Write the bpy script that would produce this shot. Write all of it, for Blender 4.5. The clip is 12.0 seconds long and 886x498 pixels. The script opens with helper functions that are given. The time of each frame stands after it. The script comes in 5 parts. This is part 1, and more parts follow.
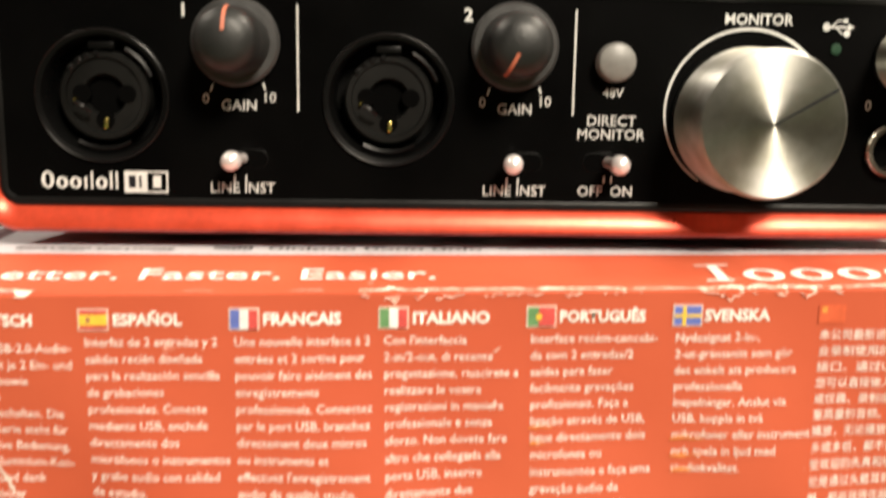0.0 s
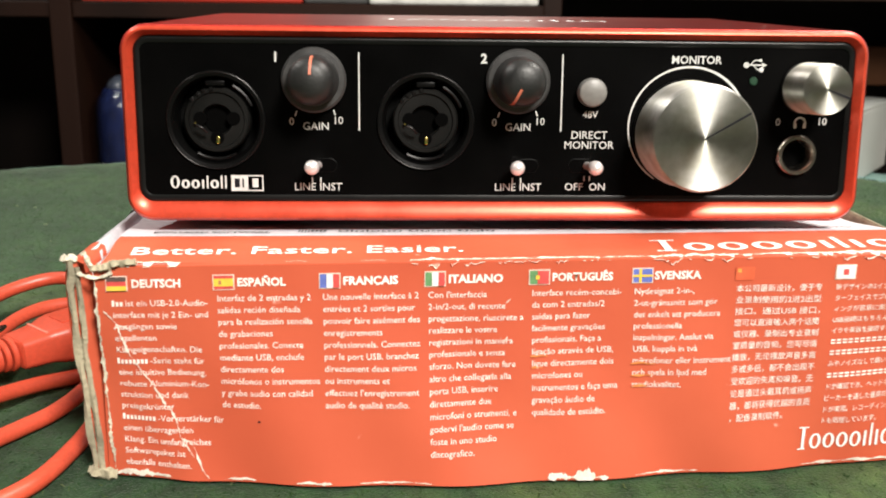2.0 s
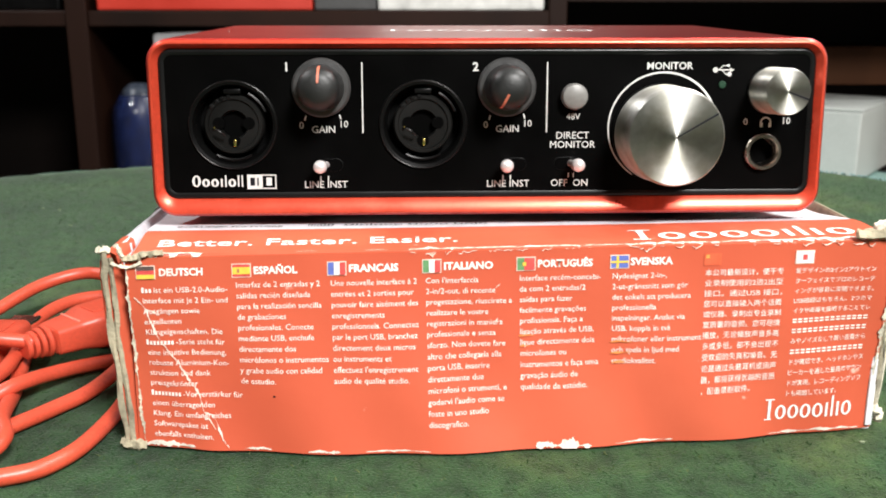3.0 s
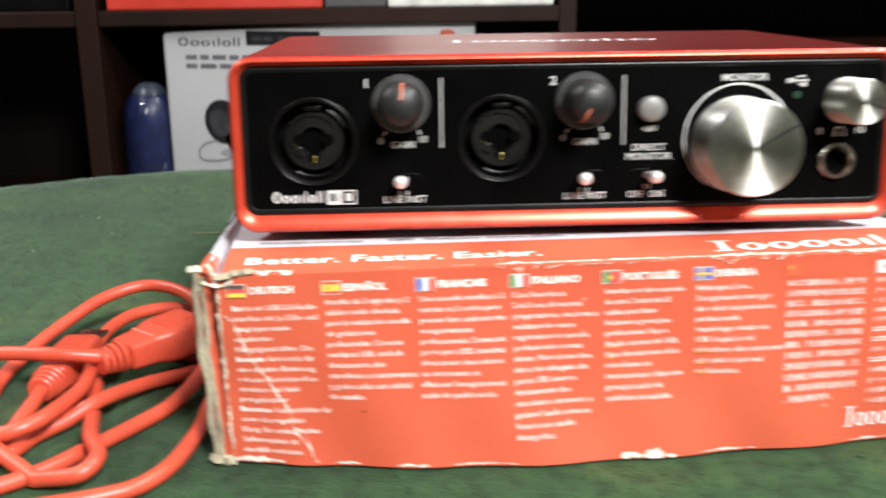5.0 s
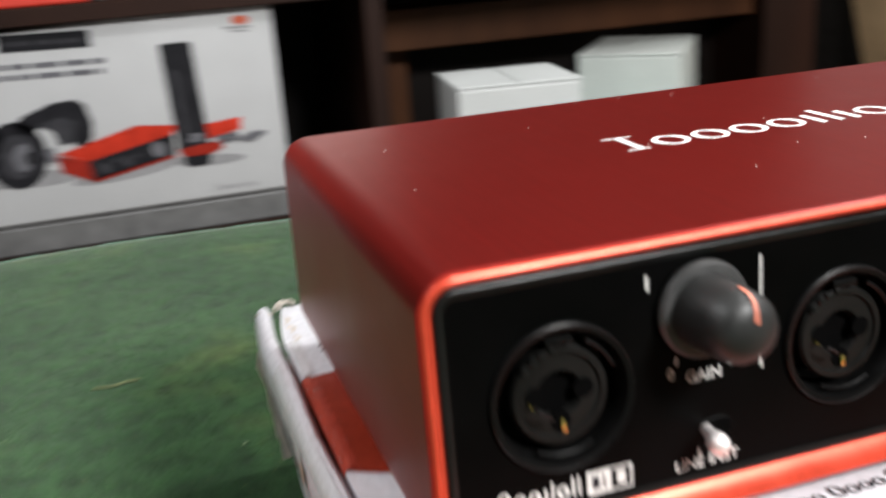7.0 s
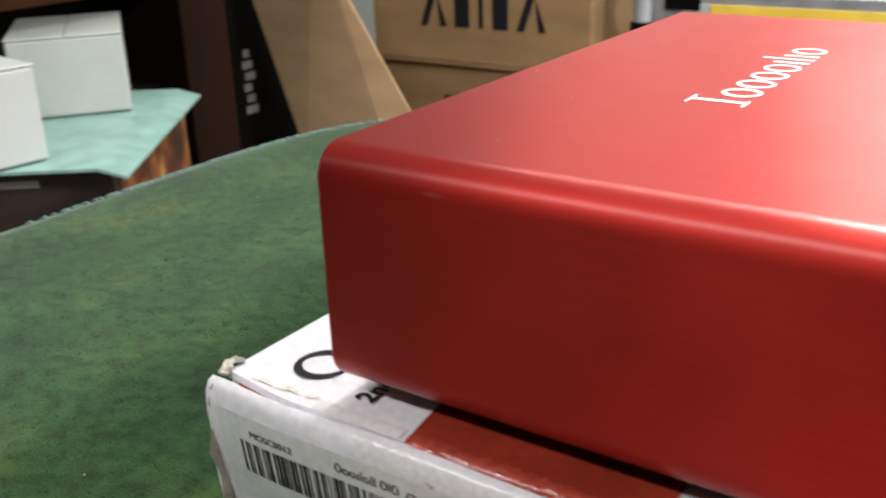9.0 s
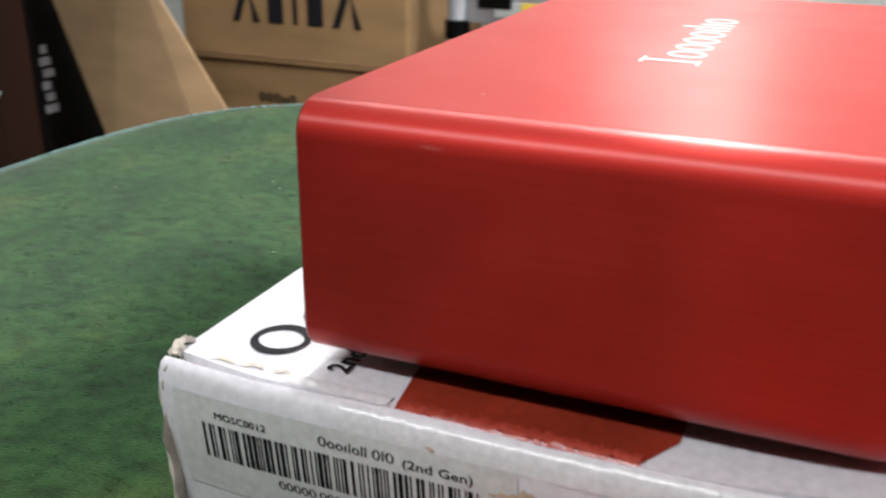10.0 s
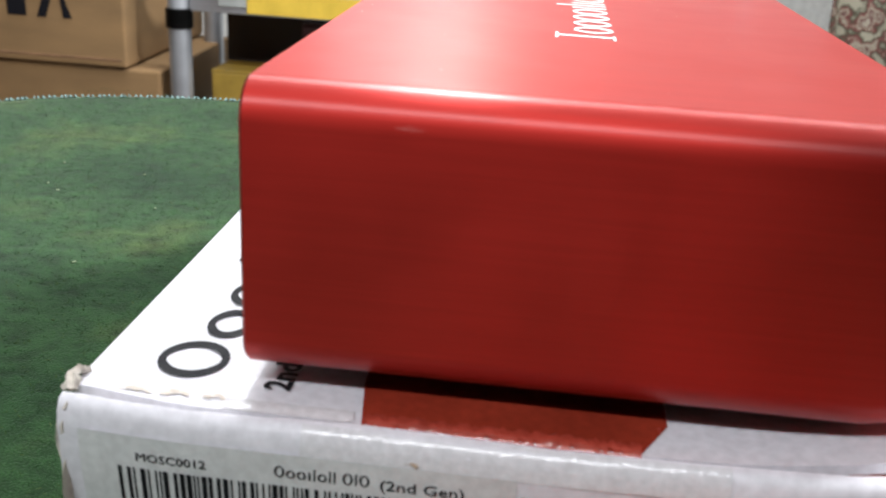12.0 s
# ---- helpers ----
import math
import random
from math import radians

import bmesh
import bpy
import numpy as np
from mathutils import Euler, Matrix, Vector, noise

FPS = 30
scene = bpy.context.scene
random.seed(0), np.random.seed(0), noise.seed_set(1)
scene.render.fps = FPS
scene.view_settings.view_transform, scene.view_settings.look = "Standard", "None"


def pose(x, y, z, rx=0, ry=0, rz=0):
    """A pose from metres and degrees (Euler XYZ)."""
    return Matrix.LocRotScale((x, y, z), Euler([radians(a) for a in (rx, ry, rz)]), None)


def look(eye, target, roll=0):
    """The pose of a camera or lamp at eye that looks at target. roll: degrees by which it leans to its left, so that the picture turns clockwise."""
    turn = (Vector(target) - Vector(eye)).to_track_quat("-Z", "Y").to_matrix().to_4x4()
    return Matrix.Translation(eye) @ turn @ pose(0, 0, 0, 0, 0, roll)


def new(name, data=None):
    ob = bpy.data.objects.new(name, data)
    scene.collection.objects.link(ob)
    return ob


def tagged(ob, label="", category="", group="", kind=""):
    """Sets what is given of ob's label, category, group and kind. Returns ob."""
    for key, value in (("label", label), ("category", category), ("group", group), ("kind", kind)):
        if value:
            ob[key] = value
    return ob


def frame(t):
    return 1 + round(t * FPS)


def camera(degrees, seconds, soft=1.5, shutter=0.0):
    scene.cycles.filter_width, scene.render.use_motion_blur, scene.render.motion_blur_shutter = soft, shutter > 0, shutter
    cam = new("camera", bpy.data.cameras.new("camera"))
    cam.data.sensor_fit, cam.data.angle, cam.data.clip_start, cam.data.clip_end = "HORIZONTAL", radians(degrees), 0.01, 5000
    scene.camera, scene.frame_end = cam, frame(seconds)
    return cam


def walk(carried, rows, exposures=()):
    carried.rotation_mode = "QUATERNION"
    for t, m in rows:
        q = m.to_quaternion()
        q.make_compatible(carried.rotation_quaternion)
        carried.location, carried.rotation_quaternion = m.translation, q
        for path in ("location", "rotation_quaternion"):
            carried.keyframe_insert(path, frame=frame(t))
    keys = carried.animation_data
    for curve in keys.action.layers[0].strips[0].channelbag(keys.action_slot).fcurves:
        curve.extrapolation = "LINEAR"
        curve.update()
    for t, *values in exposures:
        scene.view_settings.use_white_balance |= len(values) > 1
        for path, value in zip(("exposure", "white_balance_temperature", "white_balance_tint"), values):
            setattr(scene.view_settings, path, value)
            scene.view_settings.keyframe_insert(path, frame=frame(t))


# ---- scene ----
cam = camera(48.85, 12.0, soft=1.8, shutter=0.7)
cam.data.dof.use_dof, cam.data.dof.focus_distance, cam.data.dof.aperture_fstop = True, 0.262, 37.0
PATH = [
    (0, (-0.014, -0.167, 0.093), (0.065, 1.772, -0.39), 1.1),
    (0.5, (-0.015, -0.177, 0.088), (0.054, 1.754, -0.429), 0.8),
    (1, (-0.013, -0.196, 0.101), (0.075, 1.733, -0.417), 0.9),
    (1.5, (-0.015, -0.213, 0.102), (0.075, 1.714, -0.425), 0.6),
    (2, (-0.024, -0.227, 0.107), (0.072, 1.704, -0.405), 0.7),
    (2.5, (-0.023, -0.24, 0.108), (0.06, 1.693, -0.397), 0.4),
    (4.5, (-0.017, -0.262, 0.117), (0.047, 1.67, -0.395), -0.3),
    (5, (-0.043, -0.25, 0.116), (0.035, 1.679, -0.406), -0.7),
    (5.5, (-0.078, -0.22, 0.112), (0.031, 1.705, -0.422), -0.8),
    (6, (-0.107, -0.195, 0.119), (0.088, 1.724, -0.41), -0.3),
    (6.5, (-0.11, -0.158, 0.129), (0.194, 1.745, -0.407), -0.9),
    (7, (-0.119, -0.112, 0.143), (0.443, 1.701, -0.486), -4.1),
    (7.1, (-0.132, -0.102, 0.145), (0.538, 1.67, -0.495), -4.3),
    (7.2, (-0.14, -0.094, 0.144), (0.597, 1.646, -0.512), -4.5),
    (8.8, (-0.208, -0.014, 0.145), (1.273, 1.109, -0.594), -2.2),
    (9, (-0.21, -0.003, 0.144), (1.313, 1.064, -0.592), -2.1),
    (9.5, (-0.214, 0.02, 0.138), (1.392, 0.961, -0.594), -1.3),
    (10, (-0.224, 0.025, 0.136), (1.488, 0.747, -0.603), 0.4),
    (10.5, (-0.232, 0.039, 0.136), (1.535, 0.619, -0.599), 1.0),
    (11, (-0.224, 0.054, 0.133), (1.603, 0.401, -0.602), 2.9),
    (11.5, (-0.221, 0.063, 0.129), (1.627, 0.28, -0.603), 3.7),
    (12, (-0.22, 0.067, 0.129), (1.632, 0.236, -0.607), 3.5),
]
walk(cam, [(t, look(eye, target, roll)) for t, eye, target, roll in PATH],
     [(0, -0.25, 7550, 10), (0.8, -0.24, 7500, 10), (2.0, -0.09, 6700, 10), (4.5, 0.07, 6150, 10), (7.0, 0.03, 6150, 10), (9.0, 0.06, 6300, 10), (10.0, 0.14, 6100, 10), (12.0, 0.17, 5950, 10)])

# ---- light ----
world = bpy.data.worlds.new("room_air")
world.use_nodes = True
world.node_tree.nodes["Background"].inputs[0].default_value = (0.9, 0.95, 1.0, 1)
world.node_tree.nodes["Background"].inputs[1].default_value = 0.03
scene.world = world


def area_lamp(name, eye, target, sx, sy, watts, colour):
    data = bpy.data.lights.new(name, "AREA")
    data.shape, data.size, data.size_y, data.energy, data.color = "RECTANGLE", sx, sy, watts, colour
    ob = new(name, data)
    ob.matrix_world = look(eye, target)
    return ob


area_lamp("lamp_front", (0.42, -1.02, 1.02), (0.0, 0.0, 0.05), 0.3, 0.3, 48.5, (1.0, 0.96, 0.90))
area_lamp("ceiling_lamp_side", (1.25, 0.10, 1.6), (1.08, 0.10, 0.0), 2.2, 0.10, 38, (1.0, 0.96, 0.9))
area_lamp("pendant_lamp", (0.80, 0.22, 1.22), (0.1, 0.10, 0.0), 0.12, 0.12, 12.5, (1.0, 0.96, 0.9))
area_lamp("ceiling_lamp_left", (-1.2, 0.40, 1.45), (-0.3, 0.40, 0.0), 1.6, 0.10, 25, (1.0, 0.97, 0.93))
area_lamp("lamp_far", (2.3, 0.45, 0.80), (0.0, 0.06, 0.1), 0.4, 0.4, 1.0, (1.0, 0.97, 0.93))

# ---- materials ----
def material(name, base, rough=0.5, metal=0.0, spec=0.5):
    m = bpy.data.materials.new(name)
    m.use_nodes = True
    b = m.node_tree.nodes["Principled BSDF"]
    b.inputs["Base Color"].default_value = (*base, 1)
    b.inputs["Roughness"].default_value = rough
    b.inputs["Metallic"].default_value = metal
    b.inputs["Specular IOR Level"].default_value = spec
    return m


def link(m, a, b):
    m.node_tree.links.new(a, b)


def node(m, kind, **values):
    n = m.node_tree.nodes.new(kind)
    for key, value in values.items():
        n.inputs[key].default_value = value
    return n


def noise_node(m, scale, detail=6.0, stretch=(1, 1, 1)):
    co = m.node_tree.nodes.new("ShaderNodeTexCoord")
    mp = m.node_tree.nodes.new("ShaderNodeMapping")
    mp.inputs["Scale"].default_value = stretch
    n = node(m, "ShaderNodeTexNoise", Scale=scale, Detail=detail)
    link(m, co.outputs["Object"], mp.inputs["Vector"])
    link(m, mp.outputs["Vector"], n.inputs["Vector"])
    return n


def ramp(m, source, stops):
    r = m.node_tree.nodes.new("ShaderNodeValToRGB")
    els = r.color_ramp.elements
    while len(els) < len(stops):
        els.new(0.5)
    for e, (p, c) in zip(els, stops):
        e.position, e.color = p, (*c, 1)
    link(m, source, r.inputs["Fac"])
    return r.outputs["Color"]


def mix(m, fac, a, b, blend="MIX"):
    n = m.node_tree.nodes.new("ShaderNodeMix")
    n.data_type, n.blend_type = "RGBA", blend
    for socket, v in ((n.inputs[0], fac), (n.inputs[6], a), (n.inputs[7], b)):
        if isinstance(v, (int, float)):
            socket.default_value = v
        elif isinstance(v, tuple):
            socket.default_value = (*v, 1)
        else:
            link(m, v, socket)
    return n.outputs[2]


def bsdf(m):
    return m.node_tree.nodes["Principled BSDF"]


def bump(m, height, strength, distance):
    n = node(m, "ShaderNodeBump", Strength=strength, Distance=distance)
    link(m, height, n.inputs["Height"])
    link(m, n.outputs["Normal"], bsdf(m).inputs["Normal"])


def varied(name, base, rough, metal=0.0, amount=0.25, scale=40.0, fine=600.0, relief=0.2, depth=0.0003, spec=0.5, stretch=(1, 1, 1)):
    """A base colour with broad stains and fine grain, and a fine relief."""
    m = material(name, base, rough, metal, spec)
    dark = tuple(c * (1 - amount) for c in base)
    light = tuple(min(1.0, c * (1 + amount)) for c in base)
    broad = noise_node(m, scale, 5.0, stretch)
    grain = noise_node(m, fine, 4.0, stretch)
    c = ramp(m, broad.outputs["Fac"], [(0.3, dark), (0.7, light)])
    g = ramp(m, grain.outputs["Fac"], [(0.3, (0.8, 0.8, 0.8)), (0.7, (1.1, 1.1, 1.1))])
    link(m, mix(m, 0.6, c, g, "MULTIPLY"), bsdf(m).inputs["Base Color"])
    r = ramp(m, broad.outputs["Fac"], [(0.3, (rough * 0.85,) * 3), (0.7, (min(1, rough * 1.15),) * 3)])
    link(m, r, bsdf(m).inputs["Roughness"])
    bump(m, grain.outputs["Fac"], relief, depth)
    return m


def brushed_case():
    """Red anodised aluminium, brushed lengthwise."""
    m = material("anodised_red", (0.36, 0.012, 0.007), 0.40, 0.8, 0.5)
    b = bsdf(m)
    streak = noise_node(m, 1400.0, 3.0, (1, 0.03, 1))
    blot = noise_node(m, 45.0, 4.0)
    c = ramp(m, streak.outputs["Fac"], [(0.26, (0.335, 0.0115, 0.0065)), (0.5, (0.36, 0.0130, 0.0075)), (0.76, (0.39, 0.0150, 0.009))])
    s = noise_node(m, 260.0, 8.0, (1, 0.25, 1))
    scuff = ramp(m, s.outputs["Fac"], [(0.73, (0, 0, 0)), (0.78, (1, 1, 1))])
    link(m, mix(m, mix(m, 0.4, (0, 0, 0), scuff), c, (0.55, 0.2, 0.18)), b.inputs["Base Color"])
    link(m, ramp(m, blot.outputs["Fac"], [(0.3, (0.37,) * 3), (0.7, (0.43,) * 3)]), b.inputs["Roughness"])
    b.inputs["Anisotropic"].default_value = 0.92
    b.inputs["Coat Weight"].default_value = 0.42
    b.inputs["Coat Roughness"].default_value = 0.28
    geo = m.node_tree.nodes.new("ShaderNodeNewGeometry")
    cr = m.node_tree.nodes.new("ShaderNodeVectorMath")
    cr.operation = "CROSS_PRODUCT"
    link(m, geo.outputs["Normal"], cr.inputs[0])
    cr.inputs[1].default_value = (0, 1, 0)
    link(m, cr.outputs["Vector"], b.inputs["Tangent"])
    bump(m, streak.outputs["Fac"], 0.04, 0.0001)
    return m


def spun_metal(name, rough):
    """Aluminium turned on a lathe, with rings round the y axis."""
    m = material(name, (0.72, 0.70, 0.66), rough, 1.0)
    b = bsdf(m)
    b.inputs["Anisotropic"].default_value = 0.90
    b.inputs["Anisotropic Rotation"].default_value = 0.25
    tan = m.node_tree.nodes.new("ShaderNodeTangent")
    tan.direction_type, tan.axis = "RADIAL", "Y"
    link(m, tan.outputs["Tangent"], b.inputs["Tangent"])
    n = noise_node(m, 300.0, 5.0)
    c = ramp(m, n.outputs["Fac"], [(0.3, (0.45, 0.445, 0.415)), (0.7, (0.58, 0.575, 0.545))])
    film = noise_node(m, 110.0, 6.0)
    link(m, mix(m, 1.0, c, ramp(m, film.outputs["Fac"], [(0.36, (0.74, 0.73, 0.66)), (0.56, (1.0, 1.0, 1.0))]), "MULTIPLY"), b.inputs["Base Color"])
    return m


def felt_material():
    m = material("green_felt", (0.05, 0.11, 0.06), 1.0, 0.0, 0.1)
    b = bsdf(m)
    broad = noise_node(m, 16.0, 7.0)
    mid = noise_node(m, 120.0, 10.0, (1.4, 1, 1))
    fine = noise_node(m, 1500.0, 4.0)
    c = ramp(m, broad.outputs["Fac"], [(0.3, (0.008, 0.028, 0.009)), (0.55, (0.019, 0.050, 0.016)), (0.75, (0.048, 0.072, 0.020))])
    c = mix(m, 0.7, c, ramp(m, mid.outputs["Fac"], [(0.28, (0.3, 0.3, 0.3)), (0.5, (0.95, 0.95, 0.95)), (0.72, (1.5, 1.5, 1.4))]), "MULTIPLY")
    c = mix(m, 0.9, c, ramp(m, fine.outputs["Fac"], [(0.3, (0.55, 0.55, 0.55)), (0.7, (1.35, 1.35, 1.35))]), "MULTIPLY")
    link(m, c, b.inputs["Base Color"])
    b.inputs["Sheen Weight"].default_value = 0.16
    b.inputs["Sheen Roughness"].default_value = 0.4
    both = mix(m, 0.5, mid.outputs["Fac"], fine.outputs["Fac"])
    bump(m, both, 0.6, 0.0012)
    return m


def wood_material(name, dark, light):
    m = material(name, dark, 0.55, 0.0, 0.15)
    n = noise_node(m, 9.0, 8.0, (1, 1, 0.15))
    link(m, ramp(m, n.outputs["Fac"], [(0.3, dark), (0.7, light)]), bsdf(m).inputs["Base Color"])
    bump(m, n.outputs["Fac"], 0.2, 0.002)
    return m


def print_red():
    """Red offset print on white board, faded and rubbed in places."""
    m = material("red_print", (0.62, 0.035, 0.012), 0.42, 0.0, 0.40)
    broad = noise_node(m, 22.0, 5.0)
    c = ramp(m, broad.outputs["Fac"], [(0.3, (0.49, 0.085, 0.041)), (0.7, (0.555, 0.107, 0.053))])
    rub = noise_node(m, 150.0, 9.0)
    spot = ramp(m, rub.outputs["Fac"], [(0.71, (0, 0, 0)), (0.76, (1, 1, 1))])
    link(m, mix(m, spot, c, (0.80, 0.42, 0.34)), bsdf(m).inputs["Base Color"])
    fine = noise_node(m, 60.0, 4.0)
    bump(m, fine.outputs["Fac"], 0.15, 0.002)
    return m


RED_CASE = brushed_case()
BEZEL = varied("polished_red_edge", (0.60, 0.064, 0.030), 0.32, 0.45, 0.04, 120.0, 700.0, 0.05)
PANEL = varied("black_panel", (0.0012, 0.0012, 0.0012), 0.40, 0.0, 0.2, 60.0, 1500.0, 0.1, 0.0001, spec=0.035)
PANEL_RIM = varied("satin_black_rim", (0.004, 0.004, 0.004), 0.32, 0.0, 0.2, 60.0, 1500.0, 0.1, 0.0001, spec=0.25)
BLACK = varied("black_plastic", (0.003, 0.003, 0.003), 0.32, 0.0, 0.2, 80.0, 900.0, 0.1, 0.0001, spec=0.10)
KNOB_BLACK = varied("soft_black_rubber", (0.0095, 0.0098, 0.0095), 0.47, 0.0, 0.35, 150.0, 1600.0, 0.25, 0.0002, spec=0.42)
SKIRT = varied("grey_skirt", (0.035, 0.035, 0.035), 0.4, 0.0, 0.2, 200.0)
INSERT = varied("grey_black_plastic", (0.0045, 0.0045, 0.0042), 0.45, 0.0, 0.3, 80.0, 900.0, 0.1, 0.0001, spec=0.16)
# Flat black that stands in for the shade inside holes and slots.
SHADE_BLACK = material("hollow_shade", (0.002, 0.002, 0.002), 0.9, 0.0, 0.0)
SPUN = spun_metal("spun_aluminium", 0.5)
METAL = varied("nickel", (0.44, 0.40, 0.35), 0.25, 1.0, 0.15, 200.0)
CHROME = material("satin_chrome", (0.86, 0.80, 0.79), 0.24, 0.55)
BRASS = material("brass_contact", (0.75, 0.6, 0.2), 0.25, 1.0)
PANEL_INK = varied("panel_ink", (0.60, 0.60, 0.58), 0.55, 0.0, 0.08, 500.0)
CARTON_INK = varied("faded_white_ink", (0.86, 0.79, 0.73), 0.6, 0.0, 0.12, 300.0)
WHITE_INK = varied("white_ink", (0.80, 0.80, 0.78), 0.55, 0.0, 0.06, 500.0)
ORANGE_INK = material("orange_ink", (0.46, 0.13, 0.075), 0.5)
BLACK_INK = varied("black_ink", (0.010, 0.010, 0.013), 0.6, 0.0, 0.1, 300.0, spec=0.15)
GREY_INK = varied("grey_ink", (0.20, 0.20, 0.21), 0.5, 0.0, 0.1, 100.0)
BUTTON = varied("grey_translucent_plastic", (0.17, 0.165, 0.155), 0.42, 0.0, 0.08, 200.0)
LED = material("green_led_off", (0.015, 0.045, 0.025), 0.3)
BOX_RED = print_red()
BOX_WHITE = varied("white_board", (0.70, 0.69, 0.73), 0.45, 0.0, 0.035, 30.0, 500.0, 0.15, 0.0004)
BOARD = varied("raw_greyboard", (0.33, 0.29, 0.20), 0.9, 0.0, 0.35, 150.0, 900.0, 0.6, 0.0008)
TORN = varied("torn_paper", (0.74, 0.66, 0.57), 0.9, 0.0, 0.2, 300.0, 1500.0, 0.5, 0.0004)
STAIN = varied("brown_stain", (0.50, 0.38, 0.28), 0.8, 0.0, 0.3, 300.0)
PRODUCT_RED = varied("brick_red_print", (0.27, 0.033, 0.016), 0.25, 0.0, 0.2, 60.0)
STICKER = varied("sticker_paper", (0.63, 0.64, 0.64), 0.35, 0.0, 0.05, 60.0)
FELT = felt_material()
def nap_material():
    m = material("felt_fibre", (0.03, 0.08, 0.04), 1.0, 0.0, 0.05)
    geo = m.node_tree.nodes.new("ShaderNodeNewGeometry")
    link(m, ramp(m, geo.outputs["Random Per Island"], [(0.0, (0.010, 0.029, 0.010)), (0.5, (0.028, 0.060, 0.021)), (0.9, (0.056, 0.086, 0.030)), (1.0, (0.12, 0.14, 0.060))]), bsdf(m).inputs["Base Color"])
    return m


NAP = nap_material()
HEM = varied("dull_green_hem", (0.050, 0.105, 0.070), 0.9, 0.0, 0.3, 400.0, 1500.0, 0.6, 0.001)
CORD = varied("orange_red_rubber", (0.54, 0.070, 0.034), 0.42, 0.0, 0.08, 80.0, 900.0, 0.1, 0.0002)
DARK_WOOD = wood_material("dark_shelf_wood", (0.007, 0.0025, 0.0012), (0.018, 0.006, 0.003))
# Shelf wood with the shade of the deep compartments put into its colour.
SHADED_BACK = wood_material("shadowed_shelf_back", (0.002, 0.0012, 0.0008), (0.0045, 0.0022, 0.0014))
KRAFT = varied("kraft_cardboard", (0.49, 0.325, 0.175), 0.85, 0.0, 0.12, 8.0, 300.0, 0.2, 0.001, stretch=(1, 1, 3))
DARK_KRAFT = varied("brown_carton", (0.27, 0.165, 0.072), 0.85, 0.0, 0.15, 8.0, 300.0, 0.2, 0.001, stretch=(1, 1, 3))
BLUE = varied("blue_plastic", (0.005, 0.012, 0.062), 0.35, 0.0, 0.5, 50.0)
CLEAR_WRAP = material("clear_film", (0.015, 0.02, 0.05), 0.10, 0.0, 1.0)
bsdf(CLEAR_WRAP).inputs["Alpha"].default_value = 0.30
TEAL_FILM = varied("teal_foam_film", (0.21, 0.35, 0.315), 0.4, 0.0, 0.15, 40.0)
STEEL = varied("grey_steel", (0.50, 0.52, 0.55), 0.35, 0.7, 0.1, 20.0)
YELLOW = varied("yellow_label", (0.75, 0.52, 0.06), 0.5, 0.0, 0.1, 30.0)
# Tones for two unseen walls, dark so that case and panel reflect little.
UNSEEN_DARK_WALL = varied("unseen_wall_dark", (0.055, 0.045, 0.038), 0.9, 0.0, 0.08, 3.0, 60.0, 0.2, 0.002)
UNSEEN_DULL_WALL = varied("unseen_wall_dull", (0.15, 0.13, 0.11), 0.9, 0.0, 0.08, 3.0, 60.0, 0.2, 0.002)
PALE_WALL = varied("pale_blue_wall_paint", (0.36, 0.43, 0.43), 0.9, 0.0, 0.06, 3.0, 60.0, 0.2, 0.002)
PLASTER = varied("wall_plaster", (0.74, 0.74, 0.71), 0.9, 0.0, 0.06, 3.0, 60.0, 0.2, 0.002)
CONCRETE = varied("floor_cement", (0.22, 0.20, 0.18), 0.8, 0.0, 0.2, 5.0, 80.0, 0.3, 0.002)


# ---- mesh helpers ----
def part(name, bm, mats, parent=None, label="", smooth=0.0):
    """Links a bmesh as one mesh object. smooth: edges flatter than that many degrees are shaded smooth."""
    me = bpy.data.meshes.new(name)
    if smooth:
        for f in bm.faces:
            f.smooth = True
        for e in bm.edges:
            if len(e.link_faces) == 2 and e.calc_face_angle(0) > radians(smooth):
                e.smooth = False
    bm.to_mesh(me)
    bm.free()
    for m in mats if isinstance(mats, (list, tuple)) else [mats]:
        me.materials.append(m)
    ob = new(name, me)
    ob.parent = parent
    if label:
        tagged(ob, label)
    if name in ("name_mark", "text_mark", "number_mark", "bar_code"):
        tagged(ob, kind="stuff")
    return ob


def thing(name, label, category, place=(0, 0, 0), group="", kind=""):
    ob = new(name)
    ob.empty_display_size = 0.02
    ob.location = place
    return tagged(ob, label, category, group, kind)


def block(x0, x1, y0, y1, z0, z1, bevel=0.0, segs=2):
    bm = bmesh.new()
    v = [bm.verts.new((x, y, z)) for z in (z0, z1) for y in (y0, y1) for x in (x0, x1)]
    for f in ((0, 2, 3, 1), (4, 5, 7, 6), (0, 1, 5, 4), (2, 6, 7, 3), (0, 4, 6, 2), (1, 3, 7, 5)):
        bm.faces.new([v[i] for i in f])
    if bevel:
        bmesh.ops.bevel(bm, geom=bm.edges[:], offset=bevel, segments=segs, profile=0.5, affect="EDGES")
    return bm


